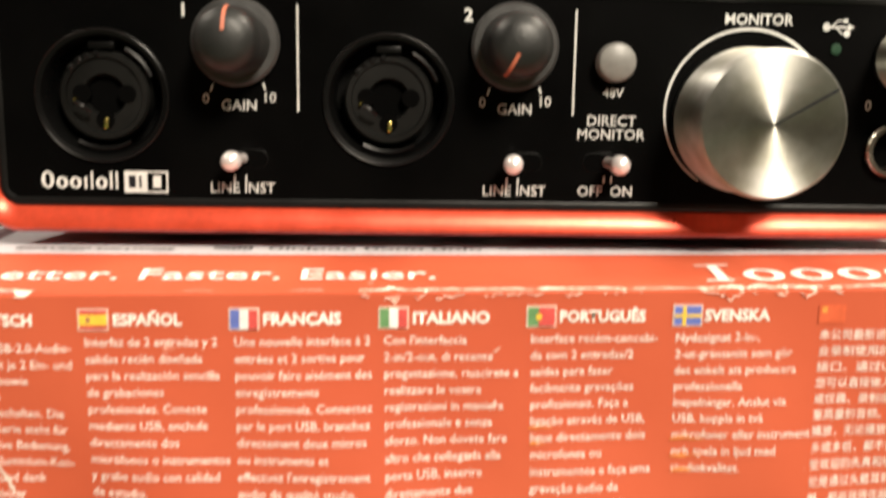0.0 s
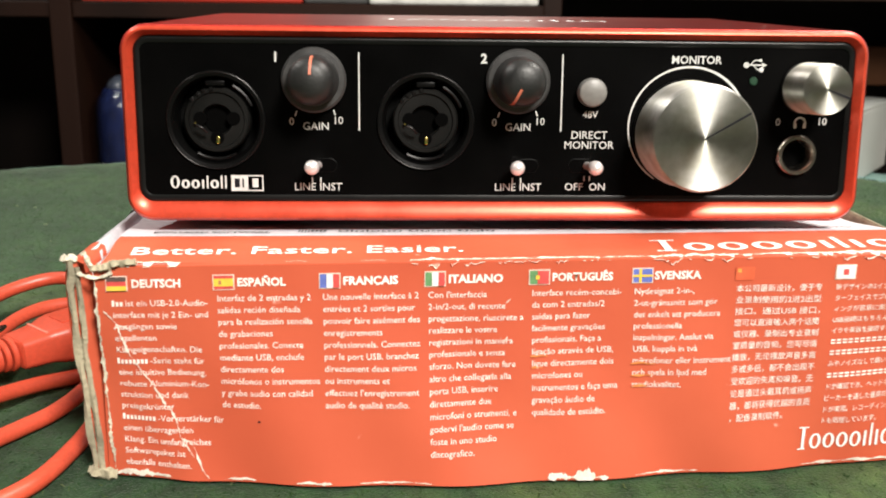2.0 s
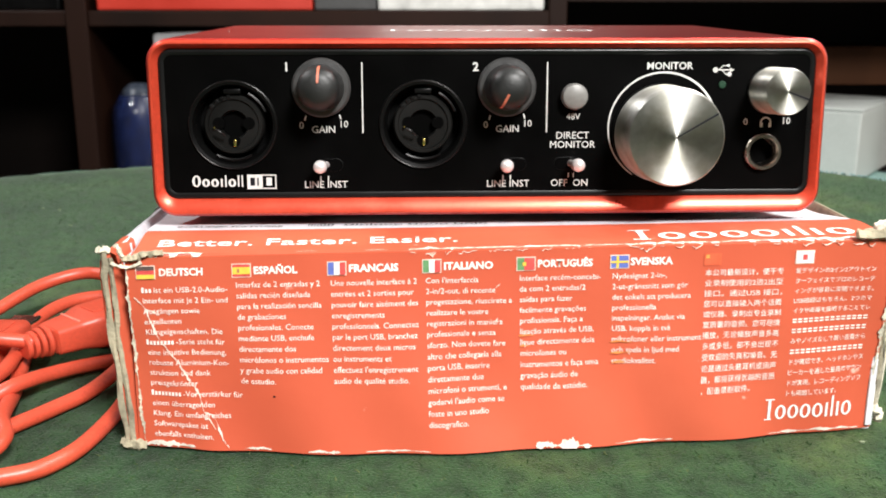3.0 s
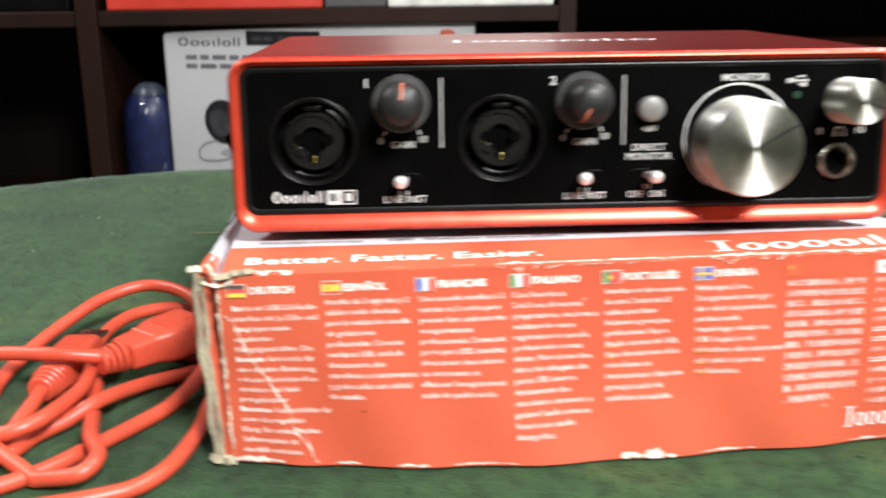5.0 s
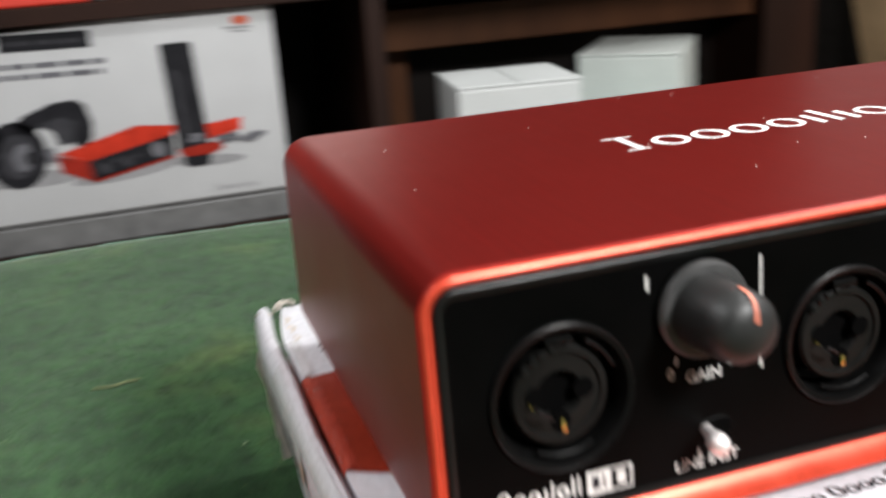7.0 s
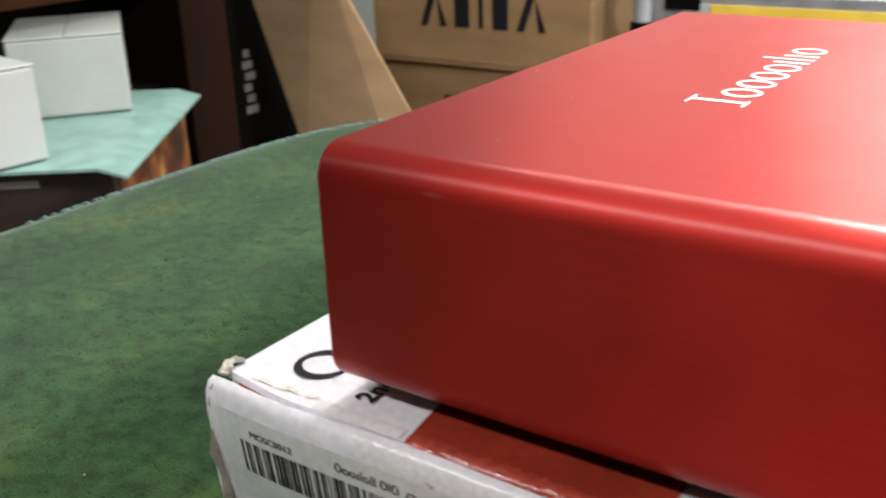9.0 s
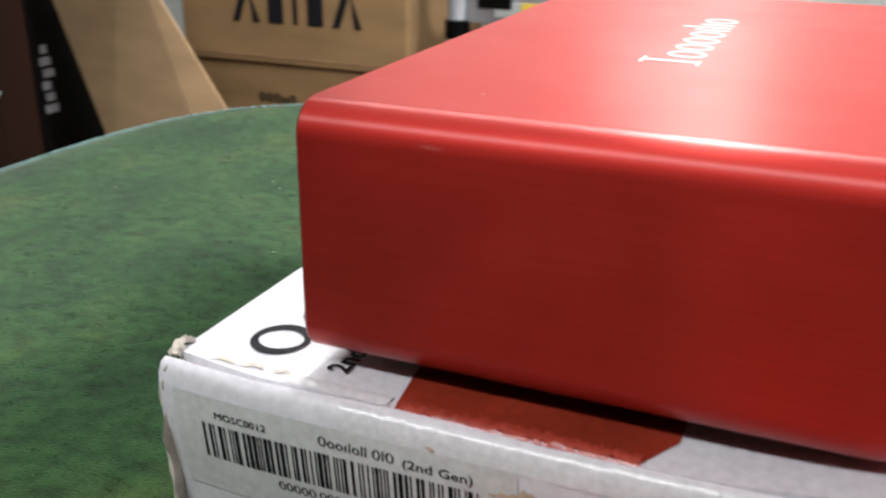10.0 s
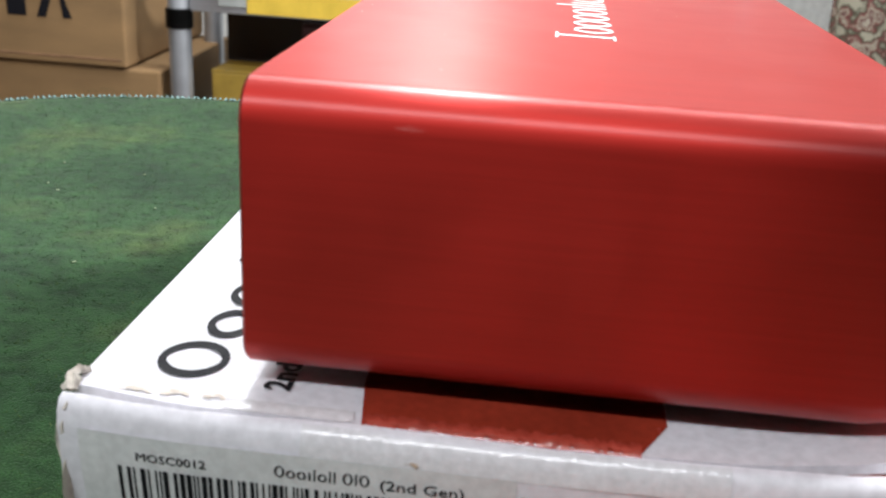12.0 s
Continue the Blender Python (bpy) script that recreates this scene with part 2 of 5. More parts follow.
def lathe(profile, segs=48, m=None, cap=True):
    """Turns (radius, height) pairs round the y axis; height runs towards -y."""
    bm = bmesh.new()
    rings = []
    for r, h in profile:
        if r < 1e-7:
            rings.append([bm.verts.new((0, -h, 0))])
        else:
            rings.append([bm.verts.new((r * math.cos(a), -h, r * math.sin(a))) for a in [2 * math.pi * i / segs for i in range(segs)]])
    for a, b in zip(rings, rings[1:]):
        for i in range(segs):
            j = (i + 1) % segs
            q = [a[i % len(a)], a[j % len(a)], b[j % len(b)], b[i % len(b)]]
            q = [v for k, v in enumerate(q) if v not in q[:k]]
            if len(q) > 2:
                bm.faces.new(q)
    bmesh.ops.recalc_face_normals(bm, faces=bm.faces)
    if m is not None:
        bm.transform(m)
    return bm


def join(*bms):
    out = bmesh.new()
    for bm in bms:
        me = bpy.data.meshes.new("piece")
        bm.to_mesh(me)
        bm.free()
        out.from_mesh(me)
        bpy.data.meshes.remove(me)
    return out


def smooth_line(pts, steps=10):
    p = [Vector(a) for a in pts]
    p = [p[0] * 2 - p[1]] + p + [p[-1] * 2 - p[-2]]
    out = []
    for i in range(1, len(p) - 2):
        for k in range(steps):
            t = k / steps
            out.append(0.5 * (2 * p[i] + (p[i + 1] - p[i - 1]) * t + (2 * p[i - 1] - 5 * p[i] + 4 * p[i + 1] - p[i + 2]) * t * t
                              + (3 * p[i] - p[i - 1] - 3 * p[i + 1] + p[i + 2]) * t ** 3))
    out.append(p[-2])
    return out


def tube(pts, r, segs=14, steps=10):
    line = smooth_line(pts, steps)
    bm = bmesh.new()
    rings = []
    for i, c in enumerate(line):
        d = (line[min(i + 1, len(line) - 1)] - line[max(i - 1, 0)]).normalized()
        s = d.cross(Vector((0, 0, 1))).normalized()
        u = s.cross(d)
        rings.append([bm.verts.new(c + r * (math.cos(a) * s + math.sin(a) * u)) for a in [2 * math.pi * k / segs for k in range(segs)]])
    for a, b in zip(rings, rings[1:]):
        for i in range(segs):
            bm.faces.new((a[i], a[(i + 1) % segs], b[(i + 1) % segs], b[i]))
    bm.faces.new(rings[0]), bm.faces.new(rings[-1])
    bmesh.ops.recalc_face_normals(bm, faces=bm.faces)
    return bm


def round_rect(w, h, r, segs=8):
    out = []
    for cx, cz, a0 in ((w / 2 - r, h / 2 - r, 0), (-w / 2 + r, h / 2 - r, 90), (-w / 2 + r, -h / 2 + r, 180), (w / 2 - r, -h / 2 + r, 270)):
        for k in range(segs + 1):
            a = radians(a0 + 90 * k / segs)
            out.append((cx + r * math.cos(a), cz + r * math.sin(a)))
    return out


def sheet(pts, place):
    """A flat outline of (u, v) pairs, laid onto a surface by place(u, v)."""
    bm = bmesh.new()
    bm.faces.new([bm.verts.new(place(u, v)) for u, v in pts])
    return bm


def rect(u0, u1, v0, v1, place, nu=1, nv=1):
    bm = bmesh.new()
    g = [[bm.verts.new(place(u0 + (u1 - u0) * i / nu, v0 + (v1 - v0) * j / nv)) for i in range(nu + 1)] for j in range(nv + 1)]
    for j in range(nv):
        for i in range(nu):
            bm.faces.new((g[j][i], g[j][i + 1], g[j + 1][i + 1], g[j + 1][i]))
    return bm


FONT = bpy.data.curves.new("lettering", "FONT")
FONT_OB = bpy.data.objects.new("lettering", FONT)


def text(body, size, u, v, place, align="LEFT", bold=0.0, width=0.0, shear=0.0):
    """Lettering as a mesh whose baseline starts at (u, v), laid onto a surface by place(u, v)."""
    FONT.body, FONT.size, FONT.align_x, FONT.offset, FONT.resolution_u, FONT.shear = body, size, align, bold, 2, shear
    me = bpy.data.meshes.new_from_object(FONT_OB)
    bm = bmesh.new()
    bm.from_mesh(me)
    bpy.data.meshes.remove(me)
    k = 1.0
    if width and bm.verts:
        xs = [q.co.x for q in bm.verts]
        k = width / (max(xs) - min(xs))
    for q in bm.verts:
        q.co = place(u + q.co.x * k, v + q.co.y)
    return bm


def ring_shape(cu, cv, ru, rv, thick, place, n=22):
    """An upright oval ring, thicker at its sides."""
    bm = bmesh.new()
    rows = []
    for k in range(n):
        t = 2 * math.pi * k / n
        c, s = math.cos(t), math.sin(t)
        w = thick * (0.5 + 0.5 * abs(c))
        rows.append([bm.verts.new(place(cu + r * c, cv + q * s)) for r, q in ((ru, rv), (max(0.1 * ru, ru - w), max(0.1 * rv, rv - w)))])
    for k in range(n):
        p, q = rows[k], rows[(k + 1) % n]
        bm.faces.new((p[0], q[0], q[1], p[1]))
    return bm


def word_bars(u0, u1, v, x_height, place, shape, thin=0.2):
    """A name shown as plain shapes: x a low ring, C a tall ring, l a stem, s a low stem, I a stem with slab ends, A a triangle, B a block."""
    widths = {"x": 1.0, "C": 1.1, "l": 0.42, "s": 0.5, "I": 0.85, "A": 1.2, "B": 1.0, " ": 0.45}
    unit_w = (u1 - u0) / sum(widths[c] for c in shape)
    bms, a = [], u0
    for c in shape:
        w = widths[c] * unit_w
        p, q, m = a + 0.07 * w, a + 0.93 * w, a + w / 2
        a += w
        tall = x_height * (1.45 if c in "ClIAB" else 1.0)
        stroke = min(thin * x_height, 0.45 * (q - p))
        if c in "ls":
            bms.append(rect(m - stroke / 2, m + stroke / 2, v, v + tall, place))
        elif c == "I":
            bms += [rect(m - stroke / 2, m + stroke / 2, v + 0.4 * stroke, v + tall - 0.4 * stroke, place), rect(p, q - 0.2 * w, v, v + 0.4 * stroke, place), rect(p, q, v + tall - 0.4 * stroke, v + tall, place)]
        elif c in "xC":
            bms.append(ring_shape(m, v + tall / 2, (q - p) / 2, tall / 2, stroke, place))
        elif c == "A":
            bms += [sheet([(p, v), (p + stroke, v), (m + stroke / 2, v + tall), (m - stroke / 2, v + tall)], place), sheet([(q - stroke, v), (q, v), (m + stroke / 2, v + tall)], place)]
        elif c == "B":
            bms.append(rect(m - 0.28 * w, m + 0.28 * w, v, v + tall, place))
    return join(*bms)


# ---- setting ----
def setting(name, bm, mat, label):
    return tagged(part(name, bm, mat), label, name.split("_")[0], kind="structure")


setting("floor", block(-2.2, 2.5, -2.4, 2.4, -0.85, -0.75), CONCRETE, "dull grey-brown cement floor of the room")
setting("ceiling", block(-2.2, 2.5, -2.4, 2.4, 1.75, 1.85), PLASTER, "plain off-white plaster ceiling")
setting("wall_north", block(-2.2, 2.5, 2.3, 2.4, -0.75, 1.75), PALE_WALL, "pale blue-grey painted wall behind the wooden shelves")
# South and west walls stay unseen; their dark tone only limits reflections.
setting("wall_south", block(-2.2, 2.5, -2.4, -2.3, -0.75, 1.75), UNSEEN_DULL_WALL, "unseen brown-grey wall, toned down to dim reflections")
setting("wall_west", block(-2.2, -2.1, -2.3, 2.3, -0.75, 1.75), UNSEEN_DARK_WALL, "unseen dark brown wall, toned down to dim reflections")
setting("wall_east", block(2.4, 2.5, -2.3, 2.3, -0.75, 1.75), PLASTER, "pale plaster wall behind the stacked boxes")


# ---- table ----
def edge_point(a, grow=0.0):
    """Outline of the tabletop: a square-cornered end and a rounder, deeper one."""
    c, s = math.cos(a), math.sin(a)
    half_x = (0.304 if c > 0 else 0.45) + grow
    half_y = (0.437 + 0.03 * min(1.0, -3 * min(c, 0.0)) if s > 0 else 0.60) + grow
    n = 2.5 if c <= 0 else 5.4 if s > 0 else 3.0
    return (math.copysign(abs(c) ** (2 / n), c) * half_x, -0.05 + math.copysign(abs(s) ** (2 / n), s) * half_y)


def disc(rings, segs=160, closed=False):
    """Concentric outlines given as (grow, z), from the rim inwards, closed in the middle."""
    bm = bmesh.new()
    loops = [[bm.verts.new((*edge_point(2 * math.pi * i / segs, g), z)) for i in range(segs)] for g, z in rings]
    for a, b in zip(loops, loops[1:]):
        for i in range(segs):
            bm.faces.new((a[i], a[(i + 1) % segs], b[(i + 1) % segs], b[i]))
    bm.faces.new(loops[-1])
    if closed:
        bm.faces.new(loops[0])
    bmesh.ops.recalc_face_normals(bm, faces=bm.faces)
    return bm


table = thing("table", "small dark wooden table with a rounded top", "table", (0, 0, -0.75))
top = part("tabletop", disc([(-0.02, -0.0045), (-0.006, -0.006), (-0.004, -0.012), (-0.006, -0.026), (-0.3, -0.028)], closed=True), DARK_WOOD, table)
top.location = (0, 0, 0.75)
for sx, sy in ((-0.3, -0.45), (0.22, -0.45), (-0.3, 0.22), (0.2, 0.2)):
    part("leg", block(sx - 0.02, sx + 0.02, sy - 0.02, sy + 0.02, 0.0, 0.7221, 0.003), DARK_WOOD, table)

felt = thing("felt_cloth", "worn green felt cloth spread over the table", "tablecloth")
part("cloth", disc([(0.001, -0.008), (0.003, -0.0035), (0.0, -0.0008), (-0.006, 0.0), (-0.03, 0.0)]), FELT, felt, smooth=50)
hem = bmesh.new()
segs = 420
loops = []
for i in range(segs):
    a = 2 * math.pi * i / segs
    x, y = edge_point(a, 0.0012)
    out = (Vector((x, y + 0.05, 0))).normalized()
    wob = 1 + 0.2 * math.sin(i * 2.1) + 0.15 * math.sin(i * 0.7)
    loops.append([hem.verts.new(Vector((x, y, -0.0018)) + 0.0011 * wob * (math.cos(k * math.pi / 3) * out + math.sin(k * math.pi / 3) * Vector((0, 0, 1)))) for k in range(6)])
for i in range(segs):
    a, b = loops[i], loops[(i + 1) % segs]
    for k in range(6):
        hem.faces.new((a[k], a[(k + 1) % 6], b[(k + 1) % 6], b[k]))
part("hem", hem, HEM, felt, "dull green folded hem", smooth=60)
rnd = random.Random(23)
stitches = bmesh.new()
outline = [Vector((*edge_point(2 * math.pi * i / 6000, 0.0), 0.0)) for i in range(6000)]
walked, last = 0.0, outline[0]
for p in outline[1:]:
    walked += (p - last).length
    d = (p - last).normalized() if (p - last).length else Vector((1, 0, 0))
    last = p
    if walked < 0.0027 or p.y < 0.1 or p.x < -0.02:
        continue
    walked = 0.0
    out = Vector((d.y, -d.x, 0))
    lean = d * rnd.uniform(-0.0007, 0.0012)
    c = [p - out * rnd.uniform(0.0028, 0.0042) + Vector((0, 0, 0.0002)), p + lean - out * 0.001 + Vector((0, 0, 0.0007)), p + lean * 1.4 + out * rnd.uniform(0.0018, 0.0028) + Vector((0, 0, -0.001))]
    w = d * rnd.uniform(0.0004, 0.0007)
    rows = [[stitches.verts.new(q - w), stitches.verts.new(q + Vector((0, 0, 0.0004))), stitches.verts.new(q + w)] for q in c]
    for r0, r1 in zip(rows, rows[1:]):
        for k in range(2):
            stitches.faces.new((r0[k], r0[k + 1], r1[k + 1], r1[k]))
tagged(part("stitching", stitches, varied("pale_teal_thread", (0.12, 0.20, 0.19), 0.9, 0.0, 0.25, 300.0), felt, smooth=60), "pale teal stitches along the hem", kind="stuff")

gen = np.random.default_rng(7)
count = 60000
fx, fy = gen.uniform(-0.33, 0.30, count), gen.uniform(-0.14, 0.39, count)
keep = ~((fx > -0.088) & (fx < 0.096) & (fy > -0.02) & (fy < 0.138)) & (fy < 0.375 - 0.9 * np.maximum(fx - 0.23, 0) - 0.8 * np.maximum(-0.22 - fx, 0))
fx, fy = fx[keep], fy[keep]
count = len(fx)
turn, length, rise = gen.uniform(0, 2 * np.pi, count), gen.uniform(0.0006, 0.0017, count), gen.uniform(0.0001, 0.0007, count)
wide = gen.uniform(0.00005, 0.00011, count)
dx, dy = np.cos(turn), np.sin(turn)
root = np.stack([fx, fy, np.full(count, 0.00002)], 1)
along = np.stack([dx * length, dy * length, rise], 1)
across = np.stack([-dy * wide, dx * wide, np.zeros(count)], 1)
verts = np.stack([root - across, root + across, root + along * 0.6 + across + [0, 0, 0.0001], root + along, root + along * 0.6 - across + [0, 0, 0.0001]], 1).reshape(-1, 3)
nap_mesh = bpy.data.meshes.new("nap")
nap_mesh.from_pydata(verts.tolist(), [], (np.arange(count)[:, None] * 5 + np.arange(5)).tolist())
nap_mesh.materials.append(NAP)
nap = new("nap", nap_mesh)
nap.parent = felt
tagged(nap, "fine raised fibres of the felt", kind="stuff")

rnd = random.Random(5)
lint = bmesh.new()
for i in range(45):
    x, y = rnd.uniform(-0.3, 0.28), rnd.uniform(-0.12, 0.33)
    a, l, w = rnd.uniform(0, math.pi), rnd.uniform(0.0003, 0.0008), rnd.uniform(0.0002, 0.0003)
    d, s = Vector((math.cos(a), math.sin(a), 0)), Vector((-math.sin(a), math.cos(a), 0))
    c = Vector((x, y, 0.0002))
    q = [c - d * l - s * w, c + d * l - s * w * 0.5, c + d * l * 0.8 + s * w, c - d * l * 0.9 + s * w]
    lo = [lint.verts.new(p) for p in q]
    hi = [lint.verts.new(p * 1.0 + Vector((0, 0, 0.0004))) for p in q]
    lint.faces.new(hi)
    for k in range(4):
        lint.faces.new((lo[k], lo[(k + 1) % 4], hi[(k + 1) % 4], hi[k]))
tagged(part("lint", lint, varied("lint", (0.20, 0.25, 0.15), 0.9, 0, 0.3, 90.0)), "pale specks of lint on the felt", "lint", kind="stuff")
straw = tube([(-0.146, 0.216, 0.0006), (-0.140, 0.2145, 0.0008), (-0.135, 0.216, 0.0008), (-0.131, 0.2165, 0.0004)], 0.0004, 6, 5)
tagged(part("straw", straw, varied("straw", (0.14, 0.16, 0.07), 0.8), smooth=60), "thin yellowish straw lying on the felt", "straw")


# ---- audio interface ----
RAKE = 0.061
CX, CZ, WIDE, HIGH, REAR = 0.0006, 0.077, 0.1762, 0.0438, 0.1097


def panel_y(z):
    return RAKE * (z + 0.002)


def on_panel(x, z, off=0.00012):
    return Vector((x, panel_y(z) - off, z))


def at_panel(x, z):
    """Pose of a fitting on the raked panel: y runs into it."""
    return Matrix.Translation(on_panel(x, z, 0)) @ Matrix.Rotation(-math.atan(RAKE), 4, "X")


unit = thing("audio_interface", "red brushed-metal audio interface with black front panel on a carton", "audio interface", (0, 0, 0.0478))


def upart(name, bm, mats, parent=None, label="", smooth=35):
    """A part of the interface, given in world metres."""
    ob = part(name, bm, mats, parent or unit, label, smooth)
    if not parent:
        ob.location = (0, 0, -0.0478)
    return ob


def ring(bm, inset, y, r):
    drop = 0.0030 if y > 0.01 else 0.0018 if inset < 0.002 else 0.0
    return [bm.verts.new((CX + x, (panel_y(CZ + z) + y) if y < 0.05 else y, CZ + z - drop * (z < 0))) for x, z in round_rect(WIDE - 2 * inset, HIGH - 2 * inset, max(r - inset, 0.0008))]


def bridge(bm, loops):
    for a, b in zip(loops, loops[1:]):
        for i in range(len(a)):
            j = (i + 1) % len(a)
            bm.faces.new((a[i], a[j], b[j], b[i]))


R = 0.0062
bm = bmesh.new()
bridge(bm, [ring(bm, 0.0004, -0.0014, R), ring(bm, 0.0, -0.0010, R), ring(bm, 0.0, 0.0030, R), ring(bm, 0.0, 0.0105, R), ring(bm, 0.0, REAR - 0.0005, R), ring(bm, 0.0004, REAR, R), ring(bm, 0.0022, REAR, R), ring(bm, 0.0022, REAR - 0.004, R)])
bmesh.ops.recalc_face_normals(bm, faces=bm.faces)
upart("case", bm, RED_CASE, smooth=28)
bm = bmesh.new()
bridge(bm, [ring(bm, 0.0004, -0.0014, R), ring(bm, 0.0008, -0.0019, R), ring(bm, 0.0013, -0.0019, R), ring(bm, 0.0023, -0.0003, R), ring(bm, 0.0027, 0.0002, R)])
bmesh.ops.recalc_face_normals(bm, faces=bm.faces)
upart("bezel", bm, BEZEL, label="bright polished red chamfered edge", smooth=50)
bm = bmesh.new()
loops = [[(v.co.x, v.co.z) for v in ring(bm, 0.0022, 0.0001, R)]]
bm.free()
for hx, hz, hr in ((-0.0663, 0.0769, 0.0110), (-0.0170, 0.0769, 0.0110), (0.0731, 0.0693, 0.0044)):
    loops.append([(hx + hr * math.cos(2 * math.pi * k / 48), hz + hr * math.sin(2 * math.pi * k / 48)) for k in range(48)])
bm = bmesh.new()
for loop in loops:
    vs = [bm.verts.new(on_panel(x, z, -0.0001)) for x, z in loop]
    for k in range(len(vs)):
        bm.edges.new((vs[k], vs[(k + 1) % len(vs)]))
bmesh.ops.triangle_fill(bm, use_beauty=True, use_dissolve=False, edges=bm.edges[:], normal=(0, -1, 0))
upart("front_panel", bm, PANEL, label="matt black front panel")
bm = bmesh.new()
bridge(bm, [ring(bm, 0.0026, 0.0002, R), ring(bm, 0.0029, -0.0003, R), ring(bm, 0.0034, -0.0004, R), ring(bm, 0.0042, -0.0001, R)])
bmesh.ops.recalc_face_normals(bm, faces=bm.faces)
upart("panel_rim", bm, PANEL_RIM, label="rounded satin black rim", smooth=60)
bm = bmesh.new()
bm.faces.new(ring(bm, 0.002, REAR - 0.003, R))
upart("rear_panel", bm, PANEL)
# Unseen plate added under the red case to keep the gap dark.
bm = block(CX - WIDE / 2 + 0.007, CX + WIDE / 2 - 0.007, 0.012, REAR - 0.004, 0.0517, 0.0535, 0.0003, 1)
upart("gap_darkening_plate", bm, PANEL, label="matt black plate added to darken the gap underneath")
for fx in (-0.060, 0.061):
    for fy in (0.036, 0.092):
        upart("rubber_foot", lathe([(0, 0.0074), (0.0055, 0.0074), (0.006, 0.0068), (0.0062, 0.0), (0, 0)], 24, Matrix.Translation((fx, fy, 0.0552)) @ Matrix.Rotation(radians(90), 4, "X")), BLACK)


def combo_jack(x, z):
    m = at_panel(x, z)
    j = upart("combo_jack", lathe([(0.0116, -0.0002), (0.0115, 0.0004), (0.0111, 0.0007), (0.0104, 0.0005), (0.0098, -0.0012), (0.0094, -0.006), (0.0078, -0.0065), (0.0078, -0.0065)], 64, m), BLACK, label="black round combination socket")
    face = lathe([(0.0078, -0.0065), (0.0078, -0.0012), (0.0074, -0.0007), (0.0066, -0.0007), (0.0064, -0.0012), (0.0038, -0.0012), (0.0034, -0.0020), (0.0033, -0.009), (0, -0.009)], 48, m)
    upart("socket_insert", face, INSERT, j)
    slots = []
    for a in (270, 5, 175):
        c = Vector((math.cos(radians(a)), 0, math.sin(radians(a)))) * (0.0042 if a == 270 else 0.0039)
        slots.append(lathe([(0, 0.0), (0.0016, 0.0), (0.0016, -0.0008), (0, -0.0008)], 16, m @ Matrix.Translation(c + Vector((0, 0.00105, 0)))))
    # Black discs on the insert and in its bore paint the holes' inner shade.
    upart("pin_hole_shade", join(*slots), SHADE_BLACK, j)
    upart("hole_shade", lathe([(0, 0), (0.0033, 0), (0.0033, -0.0004), (0, -0.0004)], 32, m @ Matrix.Translation((0, 0.0028, 0))), SHADE_BLACK, j)
    contact = block(-0.0004, 0.0004, -0.0004, 0.0003, -0.0009, 0.0009, 0.0002)
    contact.transform(m @ Matrix.Translation((0.0002, 0.0009, -0.0047)))
    upart("contact", contact, BRASS, j, "brass contact")
    pin = lathe([(0.0003, 0.0), (0.0003, 0.0008), (0.0002, 0.0010), (0, 0.0010)], 12, m @ Matrix.Translation((-0.0049, 0.0011, -0.0007)))
    upart("contact", pin, BRASS, j)
    spring = tube([m @ Vector(p) for p in ((-0.0044, -0.0014, -0.0010), (-0.0036, -0.0015, -0.0013), (-0.0028, -0.0014, -0.0019), (-0.0021, -0.0006, -0.0027))], 0.00028, 8, 6)
    upart("spring_leaf", spring, PANEL_RIM, j, "bent dark spring leaf")
    tab = block(-0.0022, 0.0022, -0.0004, 0.001, -0.0006, 0.0006, 0.0002)
    tab.transform(m @ Matrix.Translation((0, 0.0004, 0.0086)))
    upart("latch_tab", tab, BLACK, j)
    for a0, sweep in ((22, 3.4), (240, 5.0)):
        pts = []
        for k in range(13):
            a = radians(a0 + k * sweep)
            pts.append((0.0090 * math.cos(a), 0.0002, 0.0090 * math.sin(a)))
        arc = tube([m @ Vector(p) for p in pts], 0.0004, 6, 2)
        upart("rim_lip", arc, BLACK, j)
    pts = [m @ Vector((0.0113 * math.cos(2 * math.pi * k / 40), -0.00058, 0.0113 * math.sin(2 * math.pi * k / 40))) for k in range(41)]
    upart("rim_bead", tube(pts, 0.00010, 6, 1), PANEL_RIM, j)
    for a in (98, 112, 124, 139):
        key = block(-0.0005, 0.0005, -0.0003, 0.0005, -0.0005, 0.0004, 0.00015, 1)
        key.transform(m @ Matrix.Rotation(radians(90 - a), 4, "Y") @ Matrix.Translation((0, 0.0006, 0.0074)))
        upart("key_tooth", key, PANEL_RIM, j)


combo_jack(-0.0663, 0.0769)
combo_jack(-0.0170, 0.0769)


